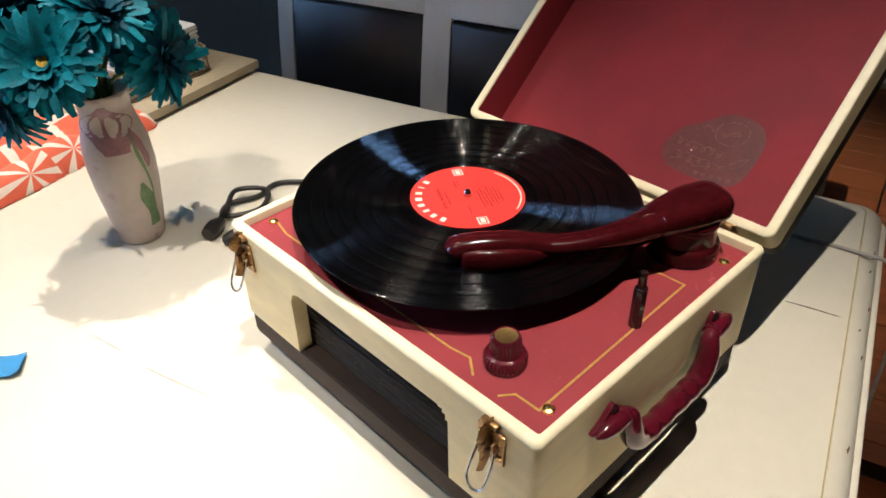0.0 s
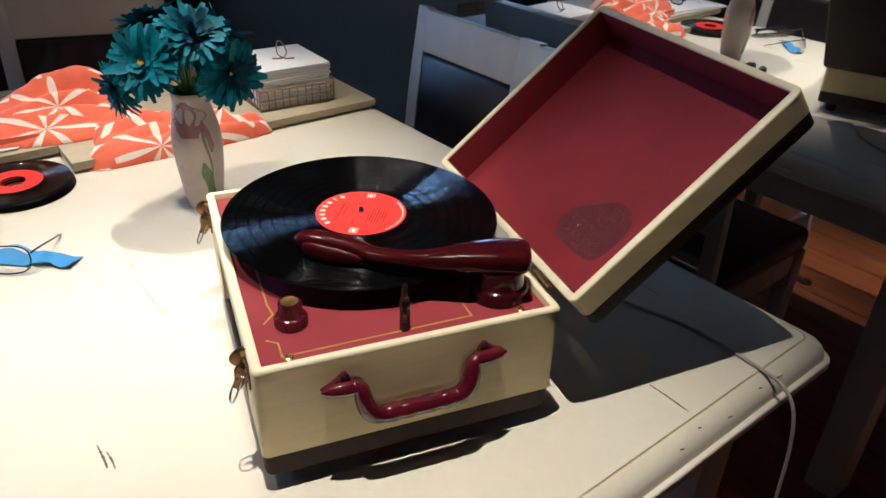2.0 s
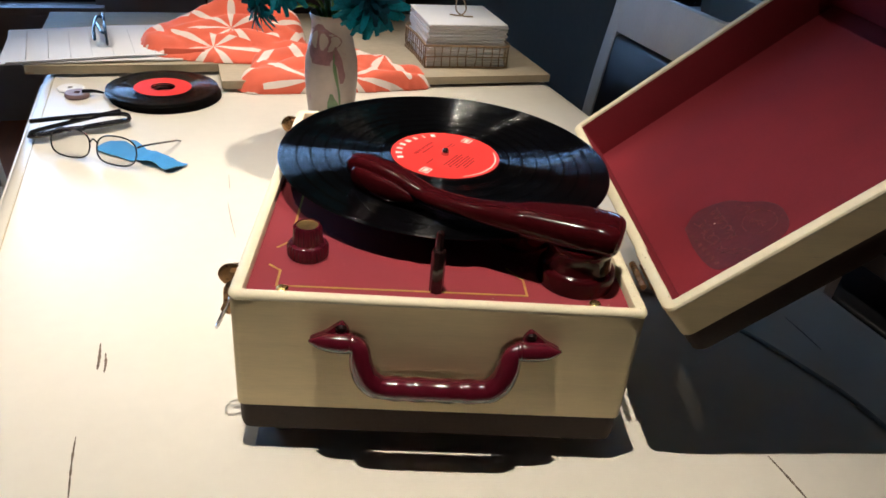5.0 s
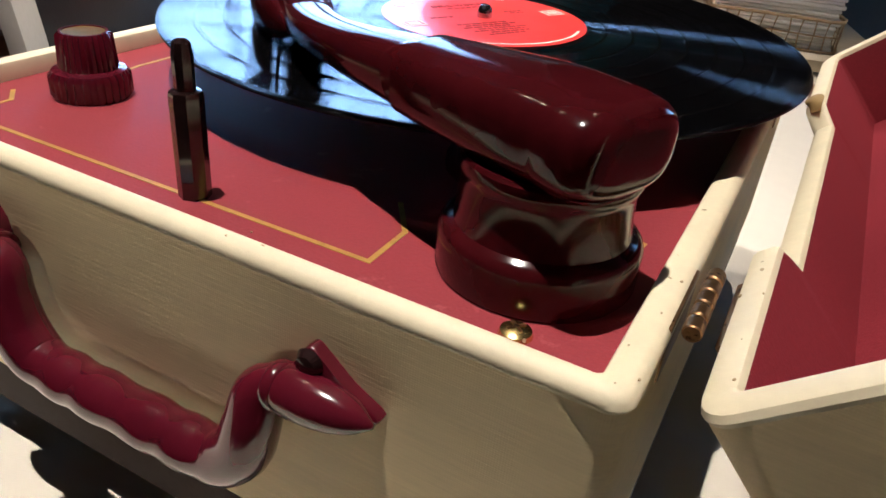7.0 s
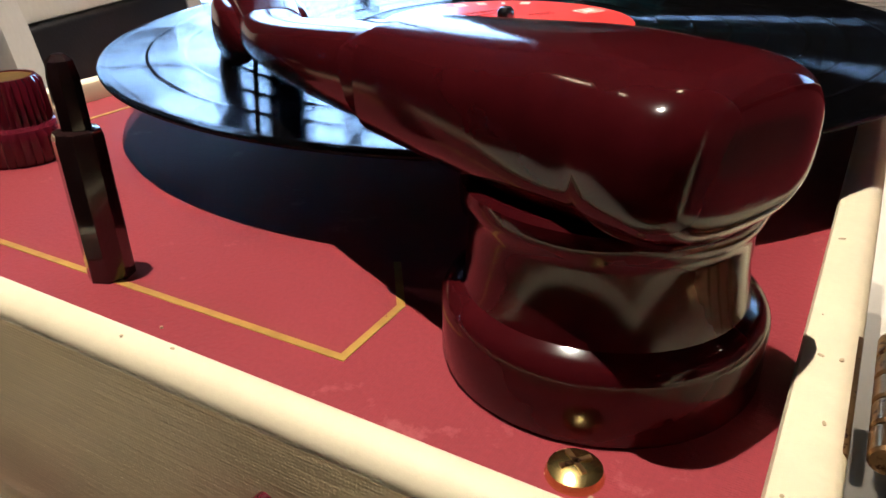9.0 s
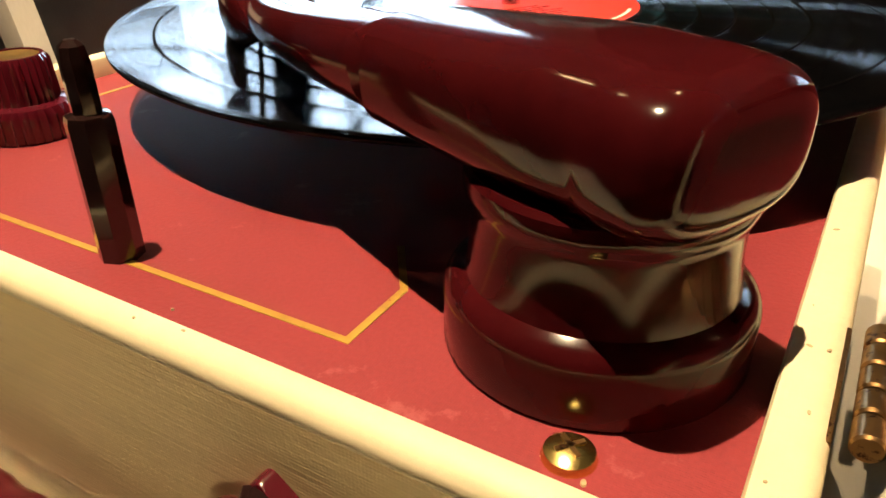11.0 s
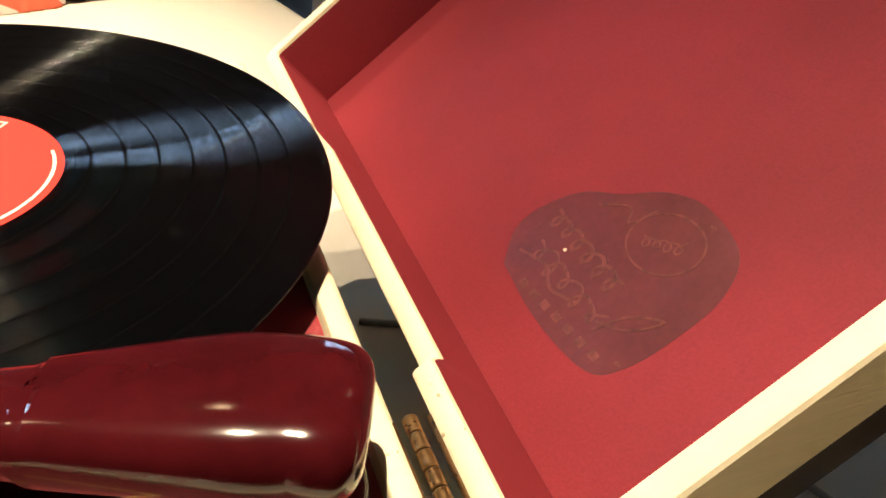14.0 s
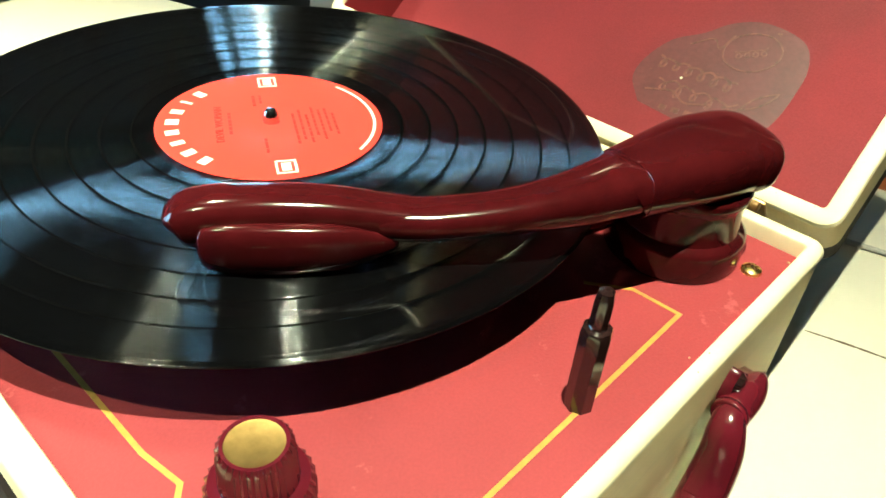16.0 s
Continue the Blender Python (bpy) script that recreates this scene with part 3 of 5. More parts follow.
part("deck_panel", prism(rounded(0.0087, W - 0.0087, 0.0061, D - 0.0087, 0.003), DECK - 0.006, DECK), MAROON, player, "maroon leatherette deck panel")

# speaker grille
part("grille_backing", box(0.020, 0.023, CUT_Y0 - 0.008, CUT_Y1 + 0.008, SEAM - 0.001, CUT_Z + 0.008), RUBBER, player)
def grille_cloth():
    """Dark woven cloth hanging in uneven level ripples behind the opening."""
    bm = bmesh.new()
    ny, nz = 56, 60
    y0, y1, z0, z1 = CUT_Y0 - 0.007, CUT_Y1 + 0.007, SEAM, CUT_Z + 0.006
    rows = []
    for i in range(nz + 1):
        z = z0 + (z1 - z0) * i / nz
        row = []
        for k in range(ny + 1):
            y = y0 + (y1 - y0) * k / ny
            sag = 2.2 * noise.noise((y * 16, z * 30, 2.0)) + 1.1 * noise.noise((y * 60, z * 50, 6.0))
            x = 0.0168 + 0.0019 * math.sin(z * 2 * math.pi / 0.0074 + sag) + 0.0016 * noise.noise((y * 40, z * 160, 9.0))
            row.append(bm.verts.new((x, y, z)))
        rows.append(row)
    for lo, hi in zip(rows, rows[1:]):
        for k in range(ny):
            bm.faces.new((lo[k], lo[k + 1], hi[k + 1], hi[k]))
    return bm


part("grille_cloth", grille_cloth(), GRILLE, player, "dark rippled speaker cloth with gold flecks", 80)

# gold line painted on the deck
GZ0, GZ1 = DECK - 0.001, DECK + 0.0002
part("gold_line", ribbon([(0.0195, 0.050), (0.029, 0.0425), (0.029, 0.0225), (0.2100, 0.0250), (0.2095, 0.046), (0.198, 0.062)], 0.0018, GZ0, GZ1), GOLD_LINE, player, "thin gold painted line")
part("gold_line", ribbon([(0.0215, 0.0745), (0.0325, 0.088), (0.0300, 0.105), (0.030, 0.31), (0.036, 0.335)], 0.0018, GZ0, GZ1), GOLD_LINE, player, "thin gold painted line")
part("gold_line", ribbon([(0.268, 0.062), (0.273, 0.075), (0.274, 0.086)], 0.0018, GZ0, GZ1), GOLD_LINE, player, "thin gold painted line")


def deck_screw(x, y, turn):
    s = part("screw", lathe([(0, 0.0026), (0.0025, 0.0024), (0.0042, 0.0014), (0.0046, 0), (0, -0.003)], 20, (x, y, DECK)), BRIGHT_BRASS, player, "brass cross-head screw")
    for a in (0, 90):
        part("slot", place(box(-0.0026, 0.0026, -0.0004, 0.0004, 0.0020, 0.00275), Matrix.Translation((x, y, DECK)) @ Matrix.Rotation(radians(turn + a), 4, "Z")), BRASS, s)


for x, y, turn in ((0.034, 0.0185, 20), (0.259, 0.0180, 50), (0.033, 0.335, 10), (0.262, 0.337, 70)):
    deck_screw(x, y, turn)

# volume knob
knob = part("knob", lathe([(0.0, 0.0), (0.0145, 0.0), (0.0152, 0.0015), (0.0152, 0.0090), (0.0140, 0.0110), (0.0112, 0.0118), (0.0108, 0.0135), (0.0102, 0.0245), (0.0092, 0.0262), (0.0082, 0.0262), (0.0080, 0.0252), (0, 0.0252)], 96, (0.046, 0.067, DECK), flutes=30, flute_depth=0.0006, flute_rows=(2, 3, 6, 7)), HANDLE_PLASTIC, player, "two-tier fluted maroon knob")
CAP_BRASS = material("worn_brass_cap", (0.50, 0.33, 0.12), 0.36, 1.0, scale=70, contrast=0.35, bump=0.2)
part("cap", lathe([(0.0084, 0.0250), (0.0082, 0.0258), (0.0070, 0.0256), (0.0, 0.0254)], 32, (0.046, 0.067, DECK)), CAP_BRASS, knob, "worn brass cap")

# switch post
post = part("switch_post", lathe([(0, -0.002), (0.0052, -0.002), (0.0052, 0.033), (0.0048, 0.0345), (0.0032, 0.0350), (0.0032, 0.0455), (0.0026, 0.0490), (0.0012, 0.0502), (0, 0.0504)], 8, (0.143, 0.026, DECK)), BLACK_PLASTIC, player, "upright dark faceted speed switch", 20)

# turntable, spindle
part("platter", lathe([(0, 0), (0.03, 0), (0.03, 0.008), (0.108, 0.010), (0.112, 0.012), (0.112, 0.0222), (0.110, 0.0242), (0, 0.0242)], 64, (0.154, 0.209, DECK)), BLACK_PLASTIC, player, "dark turntable platter")
part("spindle", lathe([(0.0036, 0), (0.0036, 0.0305), (0.0033, 0.0325), (0.0022, 0.0340), (0.0, 0.0345)], 24, (0.154, 0.209, DECK)), STEEL, player, "rounded steel spindle")

# tone arm on its pedestal
PX, PY = 0.2500, 0.052
part("pedestal", lathe([(0, 0), (0.0288, 0), (0.0293, 0.001), (0.0293, 0.0115), (0.0289, 0.0130), (0.0280, 0.0142), (0.0268, 0.0150), (0.0254, 0.0158), (0.0249, 0.0175), (0.0243, 0.0230), (0.0243, 0.0285), (0.0248, 0.0305), (0.0256, 0.0318), (0.0259, 0.0335), (0.0257, 0.0352), (0.0247, 0.0362), (0.0, 0.0364)], 64, (PX, PY, DECK)), BAKELITE, player, "stepped maroon bakelite pedestal")
axis = [(0.258, 0.0458, 0.1846), (0.246, 0.0492, 0.1848), (0.228, 0.0535, 0.1848), (0.205, 0.0590, 0.1846), (0.182, 0.0665, 0.1838), (0.160, 0.0775, 0.1825), (0.140, 0.0925, 0.1808), (0.126, 0.106, 0.1805)]
wide = [(0.0210, 0.0130), (0.0212, 0.0131), (0.0186, 0.0122), (0.0138, 0.0102), (0.0110, 0.0083), (0.0092, 0.0068), (0.0092, 0.0064), (0.0092, 0.0062)]
arm = part("tone_arm", tube(axis[3:], 0, 36, 5, squash=wide[3:], power=2.6), BAKELITE, player, "curved glossy maroon bakelite tone arm", 60)
# rear shell: a wider hood with a chamfered, nearly flat end, stepped over the arm at the joint
shell_pts, shell_sec = [], []
for t, k in ((1.0, 0.30), (0.985, 0.52), (0.95, 0.67), (0.89, 0.79), (0.80, 0.88), (0.68, 0.945), (0.52, 0.98), (0.30, 1.0)):
    shell_pts.append((0.258 + 0.0176 * t, 0.0458 - 0.0073 * t, 0.1846 - 0.0006 * t))
    shell_sec.append((0.0210 * k, 0.0131 * k))
shell_pts += axis[:3] + [(0.2075, 0.0584, 0.1847), (0.2060, 0.0588, 0.1846), (0.2056, 0.0589, 0.1846)]
shell_sec += wide[:3] + [(0.0151, 0.0112), (0.0148, 0.0110), (0.0140, 0.0103)]
part("rear_shell", tube(shell_pts, 0, 40, 4, squash=shell_sec, power=2.9), BAKELITE, arm, "wide bakelite hood over the arm's pivot", 42)
part("seam_ring", tube([(0.2052, 0.0590, 0.1846), (0.2036, 0.0594, 0.1846)], 0, 32, 2, squash=[(0.01415, 0.01045), (0.01405, 0.01035)], power=2.6), BAKELITE, arm, "joint ring in the arm")
head_pts = [(0.133, 0.0995, 0.1812), (0.125, 0.107, 0.1818), (0.112, 0.1185, 0.1832), (0.096, 0.1318, 0.1834), (0.082, 0.1432, 0.1822), (0.0755, 0.1484, 0.1800), (0.0742, 0.1494, 0.1790)]
head_sec = [(0.0086, 0.0058), (0.0088, 0.0066), (0.0094, 0.0076), (0.0098, 0.0084), (0.0100, 0.0086), (0.0094, 0.0078), (0.0056, 0.0046)]
part("pickup_head", tube(head_pts, 0, 32, 6, squash=head_sec, power=2.8), BAKELITE, arm, "rounded ridge of the pickup head", 60)
AX = Vector((-0.0506, 0.0415, 0)).normalized()
SIDE_AX = Vector((-AX.y, AX.x, 0))
for s, length in ((1, 0.066), (-1, 0.062)):
    start = Vector((0.1305, 0.1025, 0.1752)) + SIDE_AX * 0.0078 * s
    pts = [tuple(start + AX * length * t + SIDE_AX * s * 0.0022 * math.sin(math.pi * t)) for t in (0, 0.02, 0.1, 0.3, 0.6, 0.85, 0.97, 1.0)]
    part("head_wing", tube(pts, 0, 24, 5, squash=[(0.0008, 0.0012), (0.0014, 0.0022), (0.0026, 0.0050), (0.0044, 0.0086), (0.0052, 0.0098), (0.0050, 0.0096), (0.0038, 0.0080), (0.0014, 0.0034)], power=2.6), BAKELITE, arm, "side skirt of the pickup head", 60)
part("cartridge", place(box(-0.0085, 0.0085, -0.0045, 0.0045, 0.1690, 0.1775, 0.0008), Matrix.Translation((0.094, 0.1335, 0)) @ Matrix.Rotation(math.atan2(AX.y, AX.x), 4, "Z")), BLACK_PLASTIC, arm)
part("needle", tube([(0.090, 0.1365, 0.170), (0.0895, 0.1370, 0.1650)], 0.0009, 8, 2), STEEL, arm)
part("lift_lug", tube([(0.205, 0.100, 0.143), (0.215, 0.085, 0.150), (0.222, 0.072, 0.160), (0.228, 0.064, 0.170)], [0.010, 0.009, 0.008, 0.007], 16, 4), BAKELITE, player, "arm rest bracket")

# carrying handle
HC = 0.1445
HALF = [(0.062, -0.0076, 0.1135), (0.0572, -0.0084, 0.1132), (0.0538, -0.0098, 0.1095), (0.0524, -0.0114, 0.1000), (0.0490, -0.0122, 0.0885), (0.0420, -0.0126, 0.0808), (0.0345, -0.0128, 0.0790), (0.0265, -0.0128, 0.0786), (0.0190, -0.0128, 0.0784), (0.0110, -0.0128, 0.0784)]
GRIP = [0.0062, 0.0064, 0.0074, 0.0084, 0.0090, 0.0090, 0.0084, 0.0091, 0.0084, 0.0091]
handle = part("handle", tube([(HC - x, y, z) for x, y, z in HALF] + [(HC, -0.0128, 0.0784)] + [(HC + x, y, z) for x, y, z in HALF[::-1]], GRIP + [0.0084] + GRIP[::-1], 20, 8, up=(0, 1, 0.01)), HANDLE_PLASTIC, player, "maroon plastic carrying handle with finger grips", 60)
for s in (-1, 1):
    part("collar", tube([(HC + s * x, -0.0075, 0.1134) for x in (0.0572, 0.0576, 0.0604, 0.0608)], [0.0066, 0.0073, 0.0073, 0.0066], 20, 2, up=(0, 1, 0.01)), HANDLE_PLASTIC, handle, "raised collar at the handle end", 60)
for s in (-1, 1):
    part("bullet_end", tube([(HC + s * x, -0.0074, z - 0.0092) for x, z in ((0.060, 0.1226), (0.063, 0.1227), (0.074, 0.1230), (0.083, 0.1232), (0.0895, 0.1234))], [0.0066, 0.0074, 0.0071, 0.0048, 0.0008], 20, 6, up=(0, 1, 0.01)), HANDLE_PLASTIC, handle, "bullet-shaped handle end", 60)
    leaf = [(0.062, 0.129), (0.0665, 0.1345), (0.0705, 0.1325), (0.079, 0.1255), (0.089, 0.1195), (0.082, 0.1145), (0.071, 0.1110), (0.064, 0.1135), (0.061, 0.122)]
    outline = [(p[0], p[1]) for p in smooth_path(leaf + [leaf[0]], 4)[:-1]]
    outline = [(HC + s * x, z - 0.0068) for x, z in outline]
    if s < 0:
        outline = outline[::-1]
    bm = prism(outline, 0.0, 0.0042, bevel=0.0012)
    part("handle_plate", place(bm, Matrix.Rotation(radians(90), 4, "X")), HANDLE_PLASTIC, player, "leaf-shaped handle plate")
    part("rivet", place(lathe([(0, 0.003), (0.003, 0.0022), (0.0045, 0), (0, 0)], 16), Matrix.Translation((HC + s * 0.067, -0.0042, 0.1227)) @ Matrix.Rotation(radians(90), 4, "X")), BLACK_PLASTIC, player)


# draw-bolt latches on the speaker side
def latch(y):
    ob = part("latch", place(box(-0.0115, 0.0115, -0.014, 0.014, 0.0, 0.0022, 0.0008), Matrix.Translation((0, y, 0.1215)) @ Matrix.Rotation(radians(-90), 4, "Y") @ Matrix.Rotation(radians(90), 4, "Z")), BRASS, player, "tarnished brass draw latch")
    for z in (0.1145, 0.1285):
        for dy in (-0.0085, 0.0085):
            part("rivet", place(lathe([(0, 0.0012), (0.0012, 0.0010), (0.0019, 0), (0, -0.0004)], 12), Matrix.Translation((-0.0022, y + dy, z)) @ Matrix.Rotation(radians(-90), 4, "Y")), BRIGHT_BRASS, ob)
    for dy in (-0.0058, 0.0058):
        part("cheek", box(-0.0075, -0.0015, y + dy - 0.0008, y + dy + 0.0008, 0.1130, 0.1285, 0.0005), BRASS, ob)
    part("pivot_pin", tube([(-0.0060, y - 0.0080, 0.1215), (-0.0060, y + 0.0080, 0.1215)], 0.0014, 10, 2), STEEL, ob)
    part("keeper", box(-0.0052, 0.0002, y - 0.0070, y + 0.0070, 0.1395, 0.1440, 0.0012), BRASS, ob)
    part("hook", tube([(-0.001, y, 0.140), (-0.006, y, 0.141), (-0.009, y, 0.137), (-0.006, y, 0.133)], 0, 12, 5, squash=[(0.006, 0.0012)] * 4, up=(0, 1, 0)), BRASS, ob)
    part("lever", tube([(-0.002, y, 0.130), (-0.007, y, 0.124), (-0.0075, y, 0.112), (-0.012, y, 0.104)], 0, 12, 5, squash=[(0.0048, 0.0014), (0.0048, 0.0016), (0.0052, 0.0016), (0.0040, 0.0012)], up=(0, 1, 0)), BRASS, ob)
    part("wire_loop", tube([(-0.006, y - 0.007, 0.121), (-0.011, y - 0.008, 0.108), (-0.017, y - 0.007, 0.095), (-0.019, y, 0.091), (-0.017, y + 0.007, 0.095), (-0.011, y + 0.008, 0.108), (-0.006, y + 0.007, 0.121)], 0.0011, 8, 6), STEEL, ob, "wire loop")


latch(0.036)
latch(0.332)

# open lid
LT = radians(41.2)
LID = Matrix(((math.cos(LT), 0, -math.sin(LT), 0.3045), (0, 1, 0, 0.002), (math.sin(LT), 0, math.cos(LT), 0.1465), (0, 0, 0, 1)))
LW, LD, LH = 0.2955, 0.354, 0.052
NOTCH = (0.086, 0.245, 0.0105)


def lid_part(name, bm, mat, parent, label="", smooth=35):
    return part(name, place(bm, LID), mat, parent, label, smooth)


lid = lid_part("lid", sweep_rect((0, LW, 0, LD), [(0.0, 0.009, -0.0036), (0.0, 0.009, -0.0300)], closed=False, notch=NOTCH), CREAM, player, "cream lid standing open")
lid_part("lid_rim", sweep_rect((0, LW, 0, LD), [(0.0, 0.009, -0.0038), (-0.0004, 0.0094, -0.0025), (0.0004, 0.0088, -0.0008), (0.0022, 0.0075, 0.0), (0.0068, 0.003, 0.0), (0.0082, 0.002, -0.0006), (0.0087, 0.002, -0.0018), (0.0087, 0.002, -0.0040)], closed=False, notch=NOTCH), CREAM_RIM, lid, "cream painted lid rim", 40)
lid_part("lid_band", sweep_rect((0, LW, 0, LD), [(0.010, 0.004, -0.0490), (0.009, 0.004, -0.0300), (0.0006, 0.009, -0.0300), (0.0006, 0.009, -0.0480), (0.003, 0.008, -0.0515), (0.006, 0.006, LH * -1)]), BROWN_CLOTH, lid, "dark brown lid top")
lid_part("lid_lining", sweep_rect((0, LW, 0, LD), [(0.0086, 0.002, -0.0022), (0.0090, 0.002, -0.0038), (0.0105, 0.002, -0.0450)], closed=False, notch=NOTCH), LINING, lid, "maroon lining of the lid walls")
lid_part("lid_panel", prism(rounded(0.0104, LW - 0.0104, 0.0104, LD - 0.0104, 0.002), -0.0480, -0.0445), LINING, lid, "maroon leatherette lid panel")

# emblem on the lid panel
EMBLEM = material("glossy_maroon_transfer", (0.110, 0.018, 0.022), 0.42, spec=0.50, scale=60, contrast=0.35, spots=(0.15, 0.045, 0.03), spot_amount=0.3, coat=0.0, bump=0.15, bump_scale=300)
EMBLEM_LINE = material("faded_gold_transfer_lines", (0.150, 0.040, 0.030), 0.42, scale=150, contrast=0.6)
def emblem_part(name, bm, mat, parent, label=""):
    return lid_part(name, place(bm, Matrix.Translation((0.0008, 0.0040, 0))), mat, parent, label)


emblem = emblem_part("emblem", prism([(p[0], p[1]) for p in smooth_path([(0.0410, 0.1335), (0.0540, 0.1450), (0.0685, 0.1450), (0.085, 0.1365), (0.0957, 0.1213), (0.107, 0.109), (0.113, 0.0915), (0.1086, 0.068), (0.094, 0.058), (0.075, 0.0565), (0.055, 0.059), (0.0425, 0.068), (0.0385, 0.099), (0.0410, 0.1335)], 6)[:-1]][::-1], -0.0448, -0.0443), EMBLEM, lid, "faded heart-shaped transfer on the lid panel")


def scrawl(p, q, height, loops, lean=0.8):
    """A looping cursive line between two points."""
    p, q = np.array(p), np.array(q)
    d = (q - p) / np.linalg.norm(q - p)
    side = np.array((-d[1], d[0]))
    n = loops * 10
    tall = [random.uniform(0.55, 1.15) for k in range(loops + 1)]
    return [tuple(p + (q - p) * k / n + side * height * tall[k // 10] * math.cos(2 * math.pi * k / 10) + d * height * lean * math.sin(2 * math.pi * k / 10)) for k in range(n + 1)]


oval = lambda cx, cy, rx, ry, turn: [(cx + rx * math.cos(a) * math.cos(turn) - ry * math.sin(a) * math.sin(turn), cy + rx * math.cos(a) * math.sin(turn) + ry * math.sin(a) * math.cos(turn)) for a in [math.pi * k / 8 for k in range(17)]]
for pts, w in ((scrawl((0.0700, 0.1370), (0.0690, 0.0870), 0.0042, 6), 0.0014), (scrawl((0.0560, 0.1300), (0.0560, 0.0800), 0.0046, 5), 0.0011), ([(0.050, 0.134), (0.0545, 0.118), (0.0500, 0.108), (0.0545, 0.094)], 0.0012),
               ([(0.0560, 0.0820), (0.0630, 0.0700), (0.0740, 0.0640), (0.0660, 0.0745), (0.0530, 0.0800)], 0.0010), (oval(0.0930, 0.0900, 0.0125, 0.0160, 0.3), 0.0008), (scrawl((0.0880, 0.0980), (0.0960, 0.0820), 0.0030, 4), 0.0007), ([(0.0860, 0.1250), (0.0940, 0.1140), (0.0890, 0.1080), (0.1000, 0.1040)], 0.0009)):
    emblem_part("emblem_stroke", ribbon([(p[0], p[1]) for p in smooth_path(pts, 4)], w, -0.0444, -0.0441), EMBLEM_LINE, emblem)
for k in range(7):
    y = 0.118 - k * 0.0078
    emblem_part("emblem_bar", place(box(-0.0016, 0.0016, -0.0022, 0.0022, -0.0444, -0.0441), Matrix.Translation((0.0430 + 0.0008 * k, y, 0))), EMBLEM_LINE, emblem)
emblem_part("paint_fleck", place(lathe([(0, 0.0004), (0.0008, 0.0003), (0.0009, 0), (0, 0)], 7), Matrix.Translation((0.064, 0.118, -0.0444))), CREAM_RIM, emblem)


# hinges between cabinet and lid
def hinge(y0):
    hg = part("hinge", box(W - 0.0012, W + 0.0006, y0, y0 + 0.034, 0.128, 0.1455, 0.0004), BRASS, player, "tarnished brass butt hinge")
    for k in range(5):
        part("knuckle", place(lathe([(0, 0.0003), (0.0022, 0.0003), (0.0026, 0.0008), (0.0026, 0.0060), (0.0022, 0.0065), (0, 0.0065)], 16), Matrix.Translation((W + 0.0052, y0 + 0.0068 * k, 0.1458)) @ Matrix.Rotation(radians(-90), 4, "X")), BRASS, hg)
    lid_part("leaf", box(-0.0016, 0.0002, y0 - 0.002, y0 + 0.032, -0.018, -0.001, 0.0004), BRASS, hg)


hinge(0.034)
hinge(0.268)

# torn tab of tape at the end of the cut in the lid rim
TAPE = material("brown_torn_tape", (0.36, 0.24, 0.09), 0.6, scale=120, contrast=0.4, bump=0.4)
lid_part("tape_tab", tube([(0.004, 0.2445, -0.003), (0.0055, 0.2475, 0.0012), (0.004, 0.2520, 0.0022), (0.003, 0.2555, 0.0004)], 0, 10, 4, squash=[(0.0030, 0.0008), (0.0042, 0.0010), (0.0034, 0.0008), (0.0012, 0.0005)], up=(0, 0, 1)), TAPE, lid, "torn brown tape tab")

# small nicks in the painted rims
NICK = material("bare_nick", (0.52, 0.41, 0.23), 0.7, scale=200, contrast=0.4)
for k in range(18):
    if k < 12:
        x, y = (W - random.uniform(0.001, 0.0075), random.uniform(0.004, 0.12)) if k < 8 else (random.uniform(0.02, 0.27), random.uniform(0.002, 0.009))
        m, par = Matrix.Translation((x, y, 0.1470)), player
    else:
        m, par = LID @ Matrix.Translation((random.uniform(0.001, 0.009), random.uniform(0.004, 0.08), 0.0)), lid
    r = random.choice((0.0002, 0.0003, 0.0003, 0.0004, 0.0006))
    bm = lathe([(0, 0.00015), (r, 0.0001), (r * 1.1, -0.0003), (0, -0.0003)], 7)
    place(bm, m @ Matrix.Rotation(random.uniform(0, 3), 4, "Z") @ Matrix.Diagonal((random.uniform(0.5, 2.2), 1, 1, 1)))
    part("rim_nick", bm, NICK, par)

# ---- long-playing record ----
RX, RY, RZ = 0.154, 0.209, 0.1652
record = thing("vinyl_record", "black twelve-inch vinyl record with red label on the turntable", "record", Matrix.Translation((RX, RY, RZ)) @ Matrix.Rotation(radians(0.8), 4, "X"))
prof = [(0.0035, 0.0), (0.1500, 0.0), (0.1508, 0.0006), (0.1510, 0.0012), (0.1507, 0.0019), (0.1497, 0.0024), (0.1478, 0.0022)]
r = 0.1465
gaps = []
while r > 0.066:
    prof += [(r, 0.0019), (r - 0.0112, 0.0019)]
    gaps.append(r - 0.0116)
    r -= 0.0126
prof += [(0.0630, 0.0018), (0.0560, 0.0017), (0.0535, 0.0019), (0.0515, 0.0020), (0.0035, 0.0020), (0.0035, 0.0)]
disc = part("disc", lathe(prof, 160), VINYL, record, "grooved black vinyl disc", 60)
SMOOTH_VINYL = material("smooth_black_vinyl", (0.002, 0.002, 0.0022), 0.10, scale=20, contrast=0.3, spec=0.3)
for g in gaps:
    part("track_gap", lathe([(g - 0.00045, 0.0018), (g - 0.00045, 0.00194), (g + 0.00045, 0.00194), (g + 0.00045, 0.0018)], 128), SMOOTH_VINYL, disc)
label = part("label", lathe([(0.0037, 0.0020), (0.0500, 0.0020), (0.0500, 0.00215), (0.0180, 0.0022), (0.0170, 0.00205), (0.0037, 0.0022), (0.0037, 0.0020)], 96), RED_LABEL, record, "bright red paper label")
TURN = radians(60)


